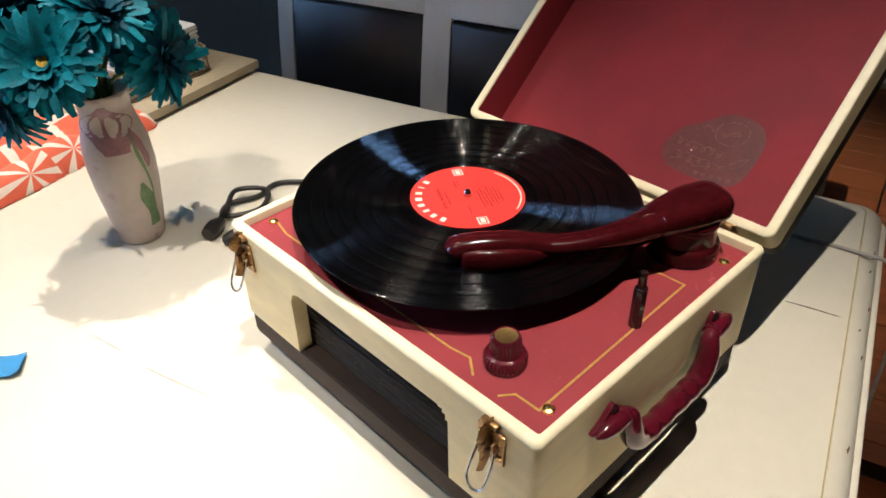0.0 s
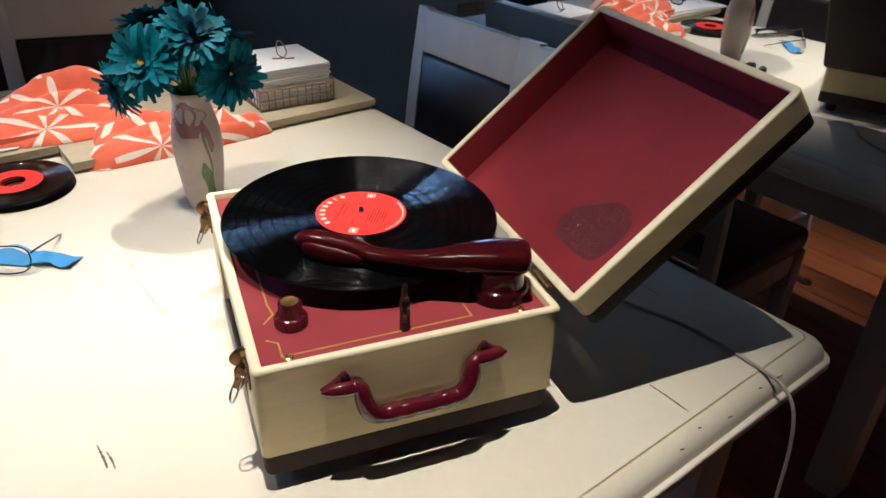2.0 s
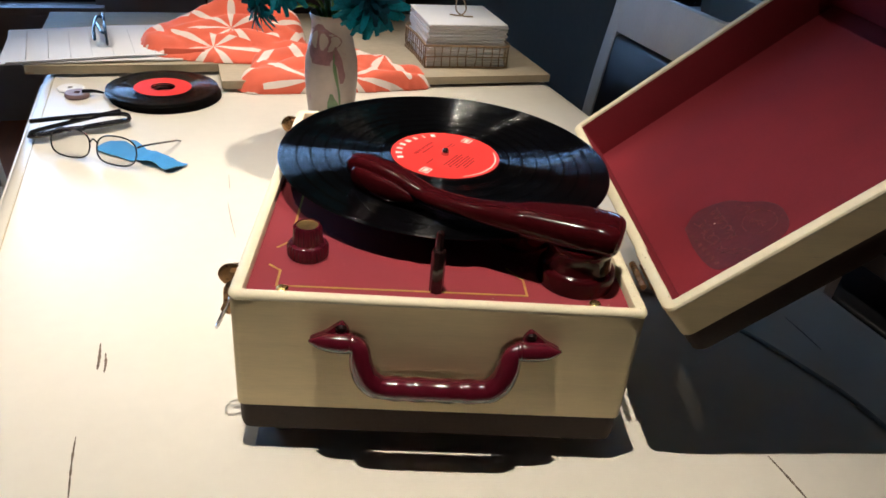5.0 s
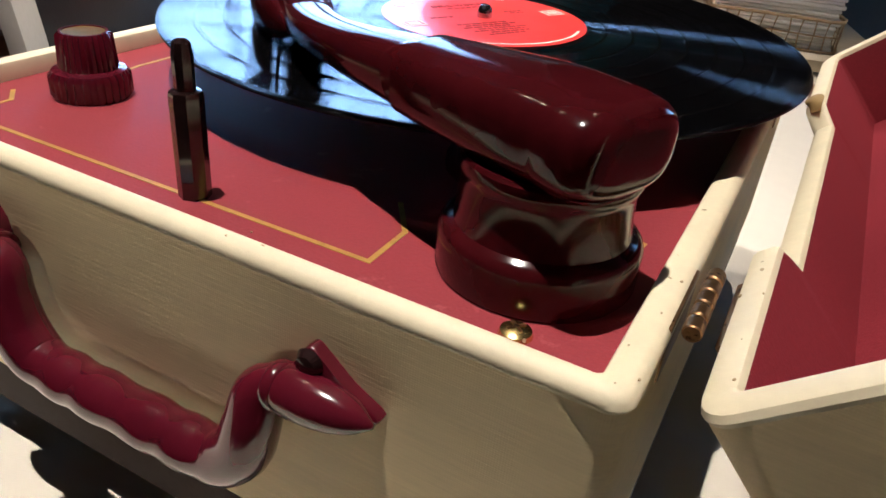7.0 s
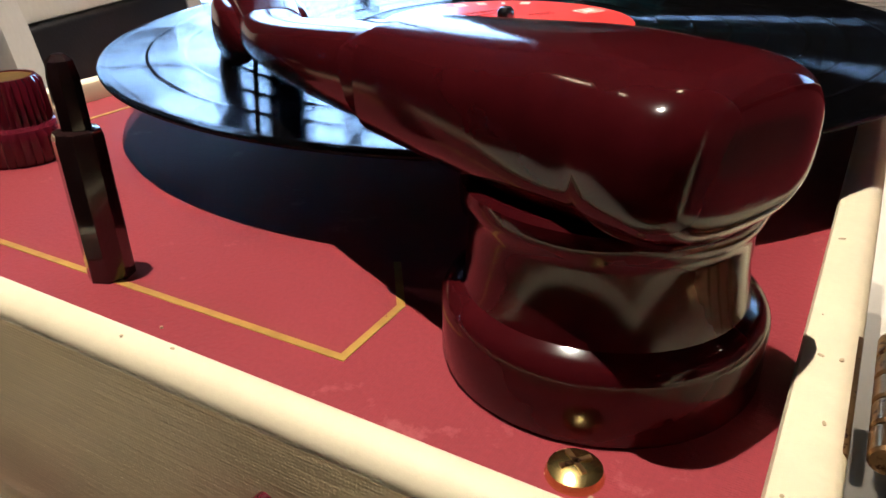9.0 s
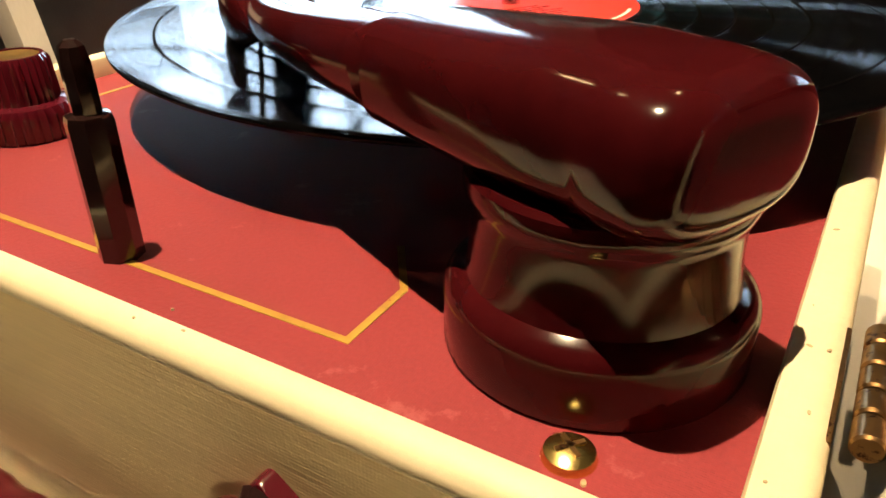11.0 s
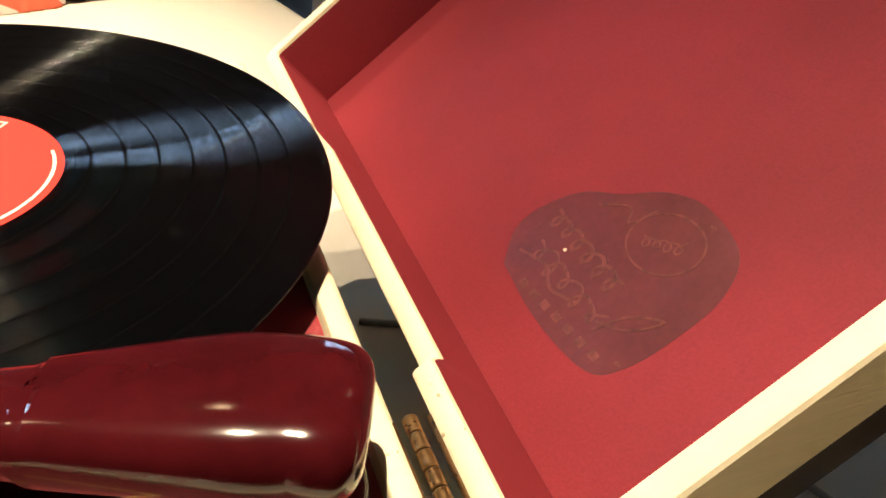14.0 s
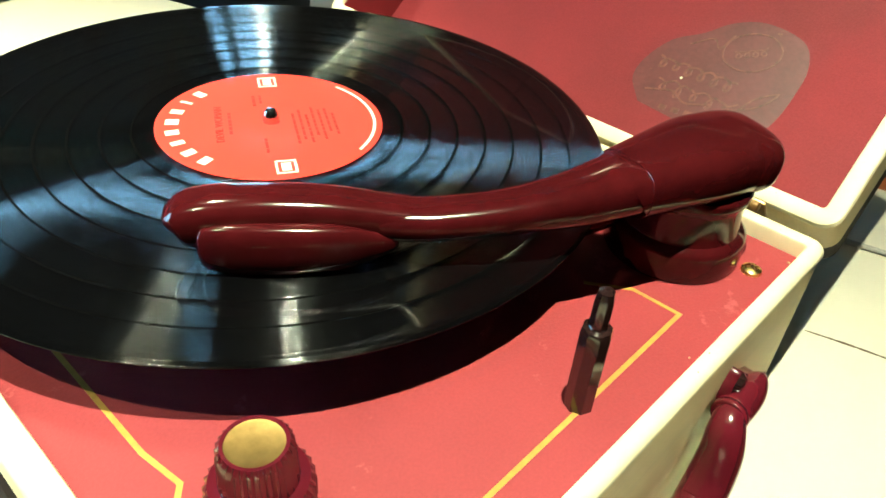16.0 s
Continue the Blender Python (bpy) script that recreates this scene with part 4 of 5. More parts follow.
def on_label(bm, angle, radius, spin=0.0):
    return place(bm, Matrix.Rotation(angle + TURN, 4, "Z") @ Matrix.Translation((0, radius, 0)) @ Matrix.Rotation(spin, 4, "Z"))


LZ0, LZ1 = 0.0021, 0.00232
for k in range(8):
    w = (0.0021, 0.0021, 0.0016, 0.0021, 0.0024, 0.0019, 0.0008, 0.0021)[k]
    part("print_block", on_label(box(-w, w, -0.0029, 0.0029, LZ0, LZ1), radians(46 - 13.1 * k), 0.0428), LABEL_WHITE, label)
for s in (-1, 1):
    bm = bmesh.new()
    for x0, x1, y0, y1 in ((-0.0052, 0.0052, 0.0034, 0.0044), (-0.0052, 0.0052, -0.0044, -0.0034), (-0.0052, -0.0042, -0.0034, 0.0034), (0.0042, 0.0052, -0.0034, 0.0034), (-0.0030, 0.0030, -0.0020, 0.0020)):
        box(x0, x1, y0, y1, LZ0, LZ1, bm=bm)
    part("print_mark", place(bm, Matrix.Rotation(TURN, 4, "Z") @ Matrix.Translation((s * 0.0405, -0.002, 0))), LABEL_WHITE, label)
bm = ribbon([(0.0465 * math.sin(radians(a)), -0.0465 * math.cos(radians(a))) for a in range(-42, 43, 6)], 0.0013, LZ0, LZ1)
part("print_arc", place(bm, Matrix.Rotation(TURN, 4, "Z")), LABEL_WHITE, label)
for y, x0, x1, h in ((0.0180, -0.010, 0.010, 0.0007), (0.0060, 0.016, 0.027, 0.0007), (0.0030, 0.018, 0.026, 0.0006), (0.0040, -0.028, -0.016, 0.0006), (-0.0100, -0.022, 0.006, 0.0006), (-0.0130, -0.019, 0.010, 0.0006), (-0.0160, -0.022, 0.004, 0.0006), (-0.0190, -0.016, 0.012, 0.0006), (-0.0220, -0.020, 0.008, 0.0006), (-0.0250, -0.013, 0.010, 0.0006), (-0.0280, -0.016, 0.004, 0.0006)):
    at = x0
    while at < x1 - 0.001:
        word = min(x1, at + random.uniform(0.0018, 0.0052))
        part("print_word", place(box(at, word, y - h, y + h, LZ0, LZ1), Matrix.Rotation(TURN, 4, "Z")), LABEL_INK, label)
        at = word + 0.0009



def lettering(words, size, m, mat, parent):
    """Printed words as a thin flat mesh."""
    text = bpy.data.curves.new("words", "FONT")
    text.body, text.size, text.align_x, text.extrude = words, size, "CENTER", 0.0001
    holder = bpy.data.objects.new("words", text)
    scene.collection.objects.link(holder)
    bpy.context.view_layer.update()
    me = bpy.data.meshes.new_from_object(holder.evaluated_get(bpy.context.evaluated_depsgraph_get()))
    bpy.data.objects.remove(holder)
    me.transform(m)
    me.materials.clear()
    me.materials.append(mat)
    ob = new("print_words", me)
    ob.parent = parent
    return ob


lettering("DEVIL WOMAN", 0.0048, Matrix.Rotation(TURN, 4, "Z") @ Matrix.Translation((0, 0.0212, 0.0023)), LABEL_INK, label)

# ---- vase and flowers ----
VX, VY = 0.010, 0.622


def vase_material():
    m = material("pinkish_glazed_ceramic", (0.50, 0.42, 0.38), 0.42, spots=(0.40, 0.27, 0.28), spot_amount=0.5, scale=11, contrast=0.15, coat=0.2, bump=0.15, bump_scale=90)
    return m


vase = thing("flower_vase", "pinkish glazed ceramic vase with a green painted stem", "vase", Matrix.Translation((VX, VY, 0)))
part("vase_body", lathe([(0, 0.0005), (0.024, 0.0), (0.0265, 0.003), (0.031, 0.03), (0.0355, 0.07), (0.0375, 0.10), (0.0365, 0.125), (0.031, 0.150), (0.0275, 0.165), (0.0275, 0.178), (0.0300, 0.187), (0.0288, 0.1885), (0.0258, 0.178), (0.0255, 0.165), (0.029, 0.150), (0.033, 0.10), (0.022, 0.01), (0, 0.008)], 48), vase_material(), vase, "glazed ceramic vase body", 60)


def on_vase(z, a, lift=0.0004):
    zs = [(0, 0.024), (0.03, 0.031), (0.07, 0.0355), (0.10, 0.0375), (0.125, 0.0365), (0.150, 0.031), (0.165, 0.0275), (0.18, 0.028)]
    for (z0, r0), (z1, r1) in zip(zs, zs[1:]):
        if z0 <= z <= z1:
            r = r0 + (r1 - r0) * (z - z0) / (z1 - z0) + lift
            return (r * math.cos(a), r * math.sin(a), z)


def vase_patch(z0, z1, a0, width, mat, name, wobble):
    bm = bmesh.new()
    n, rows = 12, []
    for i in range(n + 1):
        t = i / n
        z = z0 + (z1 - z0) * t
        w = width * math.sin(math.pi * min(0.97, max(0.06, t))) ** 0.7 * (1 + 0.3 * math.sin(9 * t + wobble))
        c = a0 + 0.12 * math.sin(4 * t + wobble)
        rows.append([bm.verts.new(on_vase(z, c + w * (k / 4 - 0.5))) for k in range(5)])
    for lo, hi in zip(rows, rows[1:]):
        for k in range(4):
            bm.faces.new((lo[k], lo[k + 1], hi[k + 1], hi[k]))
    part(name, bm, mat, vase, smooth=80)


GREEN_GLAZE = material("green_glaze", (0.13, 0.22, 0.10), 0.3, scale=60, contrast=0.4, coat=0.3)
ROSE_GLAZE = material("dusky_rose_glaze", (0.30, 0.15, 0.17), 0.3, scale=40, contrast=0.4, coat=0.3, spots=(0.30, 0.20, 0.30), spot_amount=0.4)
vase_patch(0.006, 0.085, radians(-78), 0.50, GREEN_GLAZE, "painted_leaf", 0.4)
vase_patch(0.06, 0.145, radians(-72), 0.12, GREEN_GLAZE, "painted_stem", 1.2)
vase_patch(0.125, 0.178, radians(-115), 1.9, ROSE_GLAZE, "painted_bloom", 2.0)
vase_patch(0.10, 0.150, radians(-68), 0.35, ROSE_GLAZE, "painted_bud", 0.9)

TEAL = material("teal_dyed_petals", (0.004, 0.165, 0.235), 0.6, spec=0.25, scale=60, contrast=0.55, bump=0.2, bump_scale=400)
TEAL_DARK = material("deep_teal_petals", (0.002, 0.055, 0.095), 0.6, spec=0.25, scale=60, contrast=0.45)


def petal(bm, length, width, curl, m):
    rows = []
    for i in range(5):
        t = i / 4
        w = width * (0.35 + 0.65 * math.sin(math.pi * (0.18 + 0.68 * t))) * (0.8 if i == 4 else 1)
        z = curl * length * t * t + 0.10 * length * t
        rows.append([bm.verts.new(m @ Vector((length * t, s * w / 2, z + (0.0 if s else -0.12 * w)))) for s in (-1, 0, 1)])
    for lo, hi in zip(rows, rows[1:]):
        for k in range(2):
            bm.faces.new((lo[k], lo[k + 1], hi[k + 1], hi[k]))


def flower(at, facing, size, centre):
    """A many-petalled dyed bloom on a stem that goes down into the vase."""
    fl = thing("flower", "teal-dyed daisy with many narrow petals, standing in the vase", "flower", Matrix.Translation((VX, VY, 0.10)), "flowers in the vase")
    at = Vector(at) + Vector((-0.006, -0.010, 0.0))
    head = Matrix.Translation(at - Vector((VX, VY, 0.10))) @ Vector(facing).to_track_quat("Z", "Y").to_matrix().to_4x4()
    for name, mat, rings in (("outer_petals", TEAL, ((1.0, 0.34, 26), (0.97, 0.16, 26), (0.92, -0.02, 24), (0.85, -0.2, 20))), ("inner_petals", TEAL if centre else TEAL_DARK, ((0.72, 0.48, 20), (0.5, 0.75, 18), (0.34, 1.0, 12)))):
        bm = bmesh.new()
        for ln, tilt, n in rings:
            for k in range(n):
                a = 2 * math.pi * (k + random.uniform(-0.3, 0.3)) / n
                l = size * ln * random.uniform(0.82, 1.08)
                m = head @ Matrix.Rotation(a, 4, "Z") @ Matrix.Rotation(-tilt + random.uniform(-0.14, 0.14), 4, "Y") @ Matrix.Translation((size * 0.1, 0, 0))
                petal(bm, l, size * random.uniform(0.19, 0.31), random.uniform(-0.65, 0.05), m)
        part(name, bm, mat, fl, smooth=80)
    if centre:
        part("flower_centre", place(lathe([(0, size * 0.16), (size * 0.14, size * 0.13), (size * 0.2, 0.0), (0, -0.002)], 14), head), YELLOW, fl, "yellow flower centre")
    end = at - Vector((VX, VY, 0.10)) - Vector(facing).normalized() * 0.004
    part("stem", tube([(end.x * 0.06, end.y * 0.06, -0.05), (end.x * 0.15, end.y * 0.15, 0.085), (end.x * 0.6, end.y * 0.6, end.z * 0.72 + 0.02), tuple(end)], 0.0024, 8, 5), STEM, fl)


for at, facing, size, centre in (((-0.040, 0.585, 0.246), (-0.5, -0.75, 0.45), 0.047, True), ((0.072, 0.580, 0.222), (0.45, -0.8, 0.1), 0.046, False), ((0.030, 0.600, 0.276), (0.15, -0.6, 0.8), 0.045, False), ((-0.080, 0.615, 0.205), (-0.9, -0.3, -0.1), 0.040, False),
                                 ((0.075, 0.66, 0.262), (0.7, 0.2, 0.6), 0.043, False), ((-0.025, 0.675, 0.275), (-0.3, 0.5, 0.8), 0.044, True), ((0.015, 0.715, 0.235), (0.1, 0.9, 0.25), 0.042, False), ((-0.005, 0.635, 0.262), (-0.1, -0.1, 1.0), 0.045, False), ((0.045, 0.64, 0.228), (0.6, -0.1, 0.4), 0.042, False), ((-0.045, 0.64, 0.228), (-0.6, 0.1, 0.5), 0.042, False)):
    flower(at, facing, size, centre)

# ---- stack of small records ----
stack_at = Matrix.Translation((-0.276, 0.769, 0))
for k in range(6):
    rec = thing("small_record", "black seven-inch record with red label in a stack on the table", "record", stack_at @ Matrix.Translation((random.uniform(-0.004, 0.004), random.uniform(-0.004, 0.004), 0.0024 * k)) @ Matrix.Rotation(random.uniform(0, 6), 4, "Z"), "stack of small records")
    part("disc", lathe([(0.019, 0.0), (0.0868, 0.0), (0.0875, 0.0008), (0.0873, 0.0018), (0.0862, 0.0022), (0.083, 0.0019), (0.046, 0.0018), (0.0455, 0.0022), (0.019, 0.0022), (0.019, 0.0)], 96), VINYL, rec, smooth=60)
    part("label", lathe([(0.0191, 0.0021), (0.0448, 0.0021), (0.0448, 0.00235), (0.0191, 0.00235), (0.0191, 0.0021)], 64), RED_LABEL, rec, "red paper label")


# ---- coral cloth heaped behind the vase ----
def cloth_material():
    """Coral cotton with white radiating leaf strokes."""
    m = material("coral_printed_cotton", (0.82, 0.15, 0.075), 0.8, scale=30, contrast=0.1, bump=0.3, bump_scale=700, sheen=0.2)
    nt = m.node_tree
    b = nt.nodes["Principled BSDF"]
    co = nt.nodes.new("ShaderNodeTexCoord")
    vor = nt.nodes.new("ShaderNodeTexVoronoi")
    vor.voronoi_dimensions = "2D"
    vor.inputs["Scale"].default_value, vor.inputs["Randomness"].default_value = 7.0, 0.65
    nt.links.new(co.outputs["UV"], vor.inputs["Vector"])
    scl = nt.nodes.new("ShaderNodeVectorMath")
    scl.operation = "SUBTRACT"
    nt.links.new(co.outputs["UV"], scl.inputs[0])
    nt.links.new(vor.outputs["Position"], scl.inputs[1])
    sep = nt.nodes.new("ShaderNodeSeparateXYZ")
    nt.links.new(scl.outputs[0], sep.inputs[0])
    at = nt.nodes.new("ShaderNodeMath")
    at.operation = "ARCTAN2"
    nt.links.new(sep.outputs[0], at.inputs[0])
    nt.links.new(sep.outputs[1], at.inputs[1])
    k = nt.nodes.new("ShaderNodeMath")
    k.operation = "MULTIPLY"
    k.inputs[1].default_value = 7.0
    nt.links.new(at.outputs[0], k.inputs[0])
    cs = nt.nodes.new("ShaderNodeMath")
    cs.operation = "COSINE"
    nt.links.new(k.outputs[0], cs.inputs[0])
    dist = nt.nodes.new("ShaderNodeMath")
    dist.operation = "MULTIPLY_ADD"
    dist.inputs[1].default_value, dist.inputs[2].default_value = 1.3, 0.12
    nt.links.new(vor.outputs["Distance"], dist.inputs[0])
    gt = nt.nodes.new("ShaderNodeMath")
    gt.operation = "GREATER_THAN"
    nt.links.new(cs.outputs[0], gt.inputs[0])
    nt.links.new(dist.outputs[0], gt.inputs[1])
    mx = nt.nodes.new("ShaderNodeMix")
    mx.data_type = "RGBA"
    mx.inputs[7].default_value = (0.86, 0.74, 0.66, 1)
    nt.links.new(gt.outputs[0], mx.inputs[0])
    nt.links.new(b.inputs["Base Color"].links[0].from_socket, mx.inputs[6])
    nt.links.new(mx.outputs[2], b.inputs["Base Color"])
    return m


COTTON = cloth_material()


def heap(name, ridges, x0, x1, y0, y1, base, seed, parent):
    """A folded cloth: rounded folds along ridge lines (x, y, height) with creases between, its print laid along the folds."""
    bm = bmesh.new()
    uv = bm.loops.layers.uv.new("UVMap")
    lines = [([np.array(p) for p in smooth_path(pts, 6)], w) for pts, w in ridges]
    nx, ny = 76, 44
    grid, coords = [], {}
    for j in range(ny + 1):
        run = 0.0
        row = []
        for i in range(nx + 1):
            s, t = i / nx, j / ny
            x = x0 + (x1 - x0) * s + 0.006 * noise.noise((t * 5, seed, 1))
            y = y0 + (y1 - y0) * t + 0.008 * noise.noise((s * 4 + seed, 2.0, 0))
            z = 0.0
            for path, w in lines:
                for a, b in zip(path, path[1:]):
                    d = b[:2] - a[:2]
                    k = max(0.0, min(1.0, float(np.dot(np.array((x, y)) - a[:2], d) / (np.dot(d, d) + 1e-12))))
                    q = a + (b - a) * k
                    far = math.hypot(x - q[0], y - q[1]) / (w * (1 + 0.25 * noise.noise((x * 14, y * 14, seed))))
                    if far < 1:
                        z = max(z, q[2] * (1 - far ** 2.4) ** 0.55)
            z += (0.0030 * noise.noise((x * 45, y * 30 + x * 20, seed)) + 0.022 * abs(noise.noise((x * 9 + y * 8, y * 24 - x * 7, seed))) - 0.005) * min(1, z * 45)
            v = bm.verts.new((x, y, base + z + 0.001))
            coords[v] = (x, y + z * 0.9 + seed)
            row.append((v, z))
        grid.append(row)
    for j in range(ny):
        for i in range(nx):
            quad = (grid[j][i], grid[j][i + 1], grid[j + 1][i + 1], grid[j + 1][i])
            if max(q[1] for q in quad) < 0.0012:
                continue
            f = bm.faces.new([q[0] for q in quad])
            for lp in f.loops:
                lp[uv].uv = coords[lp.vert]
    bmesh.ops.delete(bm, geom=[v for v in bm.verts if not v.link_faces], context="VERTS")
    ext = bmesh.ops.extrude_face_region(bm, geom=list(bm.faces))
    for v in [g for g in ext["geom"] if isinstance(g, bmesh.types.BMVert)]:
        v.co.z += 0.0014
    return part(name, bm, COTTON, parent, "", 60)


cloth = thing("printed_cloth", "crumpled coral cotton cloth with white leaf print behind the vase", "cloth", Matrix.Translation((0.008, 0.888, 0)) @ Matrix.Rotation(radians(10), 4, "Z"))
heap("front_fold", [([(-0.155, -0.036, 0.032), (-0.05, -0.028, 0.035), (0.05, -0.016, 0.031), (0.130, -0.002, 0.024)], 0.028),
                    ([(-0.145, -0.010, 0.038), (-0.05, 0.002, 0.046), (0.05, 0.008, 0.042), (0.125, 0.012, 0.030)], 0.027),
                    ([(-0.14, 0.020, 0.046), (-0.02, 0.028, 0.054), (0.07, 0.024, 0.044)], 0.030)], -0.20, 0.17, -0.075, 0.065, 0.0, 3.1, cloth)
heap("heaped_back", [([(-0.305, 0.088, 0.012), (-0.20, 0.075, 0.016), (-0.12, 0.074, 0.015), (-0.03, 0.070, 0.014)], 0.030),
                     ([(-0.322, 0.110, 0.026), (-0.24, 0.120, 0.036), (-0.16, 0.112, 0.030), (-0.06, 0.100, 0.018)], 0.032),
                     ([(-0.330, 0.128, 0.030), (-0.27, 0.148, 0.046), (-0.22, 0.160, 0.056), (-0.14, 0.165, 0.050), (-0.09, 0.160, 0.026)], 0.030),
                     ([(-0.320, 0.150, 0.034), (-0.25, 0.185, 0.060), (-0.18, 0.212, 0.082), (-0.13, 0.212, 0.076), (-0.10, 0.190, 0.050)], 0.042),
                     ([(-0.125, 0.120, 0.028), (-0.105, 0.160, 0.040), (-0.10, 0.195, 0.046)], 0.022)], -0.37, 0.02, 0.035, 0.27, SZ, 7.7, cloth)
part("hanging_edge", box(-0.312, -0.243, 0.0605, 0.0635, 0.001, 0.040, 0.001), COTTON, cloth)

# ---- napkins in a wire basket ----
NB = Matrix.Translation((0.215, 1.050, SZ)) @ Matrix.Rotation(radians(13), 4, "Z")
basket = thing("napkin_basket", "tan wire basket holding napkins on the side table", "basket", NB)
BW, BD, BH = 0.082, 0.082, 0.042
for z, rr in ((0.002, 0.0016), (0.022, 0.0011), (BH, 0.0022)):
    part("wire_rim", tube([(-BW, -BD, z), (0, -BD, z), (BW, -BD, z), (BW, 0, z), (BW, BD, z), (0, BD, z), (-BW, BD, z), (-BW, 0, z), (-BW, -BD, z)], rr, 8, 3), WICKER, basket)
for k in range(11):
    x = -BW + 2 * BW * k / 10
    for y in (-BD, BD):
        part("wire", tube([(x, y, 0.001), (x + random.uniform(-0.003, 0.003), y, BH * 0.5), (x, y, BH)], 0.0010, 6, 2), WICKER, basket)
        part("wire", tube([(y, x, 0.001), (y, x + random.uniform(-0.003, 0.003), BH * 0.5), (y, x, BH)], 0.0010, 6, 2), WICKER, basket)
part("basket_floor", box(-BW, BW, -BD, BD, 0.0, 0.0015), WICKER, basket)
z = 0.002
k = 0
while z < 0.078:
    th = random.uniform(0.0045, 0.007)
    nap = finish("napkin", box(-0.078, 0.078, -0.078, 0.078, 0, th * 0.94, th * 0.42, 3), PAPER)
    nap.matrix_world = NB @ Matrix.Translation((random.uniform(-0.002, 0.002), random.uniform(-0.002, 0.002), z)) @ Matrix.Rotation(random.uniform(-0.03, 0.03), 4, "Z")
    tagged(nap, "folded white paper napkin in the basket stack", "napkin", "stack of napkins")
    z += th
    k += 1
clip = finish("wire_napkin_weight", tube([(-0.020, 0.0, 0.0014), (0.0, -0.006, 0.0014), (0.012, 0.0, 0.012), (0.006, 0.010, 0.030), (-0.004, 0.010, 0.030), (-0.008, 0.0, 0.010), (0.004, -0.010, 0.0014), (0.022, -0.016, 0.0014)], 0.0014, 8, 6), WICKER)
clip.matrix_world = NB @ Matrix.Translation((0.0, -0.01, z))
tagged(clip, "twisted tan wire weight on the napkins", "napkin weight")

# ---- papers ----
for k, (x, y, turn) in enumerate(((-0.446, 0.936, 19), (-0.443, 0.944, 23))):
    bm = bmesh.new()
    rows = []
    for i in range(9):
        for_y = -0.10 + 0.20 * i / 8
        rows.append([bm.verts.new((-0.145 + 0.29 * n / 10, for_y, 0.0032 * (1 + k * 0.5) * (0.35 + 0.65 * (n / 10)) * max(0, 1 - abs(n - 6) / 7) + 0.0006)) for n in range(11)])
    for lo, hi in zip(rows, rows[1:]):
        for n in range(10):
            bm.faces.new((lo[n], lo[n + 1], hi[n + 1], hi[n]))
    ext = bmesh.ops.extrude_face_region(bm, geom=list(bm.faces))
    for v in [g for g in ext["geom"] if isinstance(g, bmesh.types.BMVert)]:
        v.co.z += 0.0022
    sheet = finish("magazine", bm, PAPER)
    sheet.matrix_world = Matrix.Translation((x, y, SZ + 0.0040 * k)) @ Matrix.Rotation(radians(turn), 4, "Z")
    tagged(sheet, "white printed magazine lying on the side table", "magazine", "loose magazines")
PRINT = material("grey_print", (0.66, 0.66, 0.68), 0.8)
for k in range(7):
    part("print_line", box(-0.115 + 0.034 * k, -0.1142 + 0.034 * k, -0.09, random.uniform(0.05, 0.09), 0.0032, 0.0074), PRINT, sheet)

# ---- spectacles ----
LENS = GLASS
BLUE_FRAME = material('dark_blue_spectacle_plastic', (0.02, 0.04, 0.07), 0.2, coat=0.4)


def spectacles(m, wire, mat, width, label, folded=False):
    sp = thing("spectacles", label, "spectacles", m, "spectacles on the table")
    hw, hh = width * 0.23, width * 0.15
    for s in (-1, 1):
        cx = s * width * 0.27
        ring = [(cx + hw * math.copysign(abs(math.cos(a)) ** 0.75, math.cos(a)), -0.002 + 0.10 * hh * math.sin(a), hh * 1.05 + hh * math.copysign(abs(math.sin(a)) ** 0.8, math.sin(a))) for a in [2 * math.pi * k / 16 for k in range(17)]]
        part("lens_rim", tube(ring, wire, 8, 2), mat, sp)
        bm = bmesh.new()
        bm.faces.new([bm.verts.new((x, y + 0.0005, z)) for x, y, z in ring[:-1]])
        part("lens", bm, LENS, sp)
        ex = s * width * 0.5
        if folded:
            pts = [(ex, 0, hh * 1.5), (ex - s * 0.01, 0.006 + 0.004 * (s > 0), hh * 1.5), (-ex * 0.3, 0.012 + 0.005 * (s > 0), hh * 1.4), (-ex * 0.9, 0.012 + 0.005 * (s > 0), hh * 0.7)]
        else:
            pts = [(ex, 0, hh * 1.5), (ex + s * 0.003, 0.01, hh * 1.6), (ex + s * 0.004, 0.07, hh * 1.4), (ex, 0.105, hh * 1.1), (ex - s * 0.002, 0.130, 0.002)]
        part("temple", tube(pts, wire * 1.25, 8, 5), mat, sp)
    part("bridge", tube([(-width * 0.05, 0, hh * 1.3), (0, -0.002, hh * 1.6), (width * 0.05, 0, hh * 1.3)], wire, 8, 4), mat, sp)
    return sp


spectacles(Matrix.Translation((-0.290, 0.497, 0.0012)) @ Matrix.Rotation(radians(-15), 4, "Z") @ Matrix.Rotation(radians(-12), 4, "X"), 0.0011, BLACK_FRAME, 0.126, "thin wire-framed spectacles lying open on the table")
spectacles(Matrix.Translation((-0.358, 0.612, 0.003)) @ Matrix.Rotation(radians(38), 4, "Z") @ Matrix.Rotation(radians(78), 4, "X"), 0.0026, BLACK_FRAME, 0.135, "black plastic spectacles lying folded on the table", True)
spectacles(Matrix.Translation((-0.435, 0.955, SZ + 0.0105)) @ Matrix.Rotation(radians(112), 4, "Z") @ Matrix.Rotation(radians(6), 4, "X"), 0.0022, BLUE_FRAME, 0.115, "dark blue spectacles standing folded on the magazine", True)

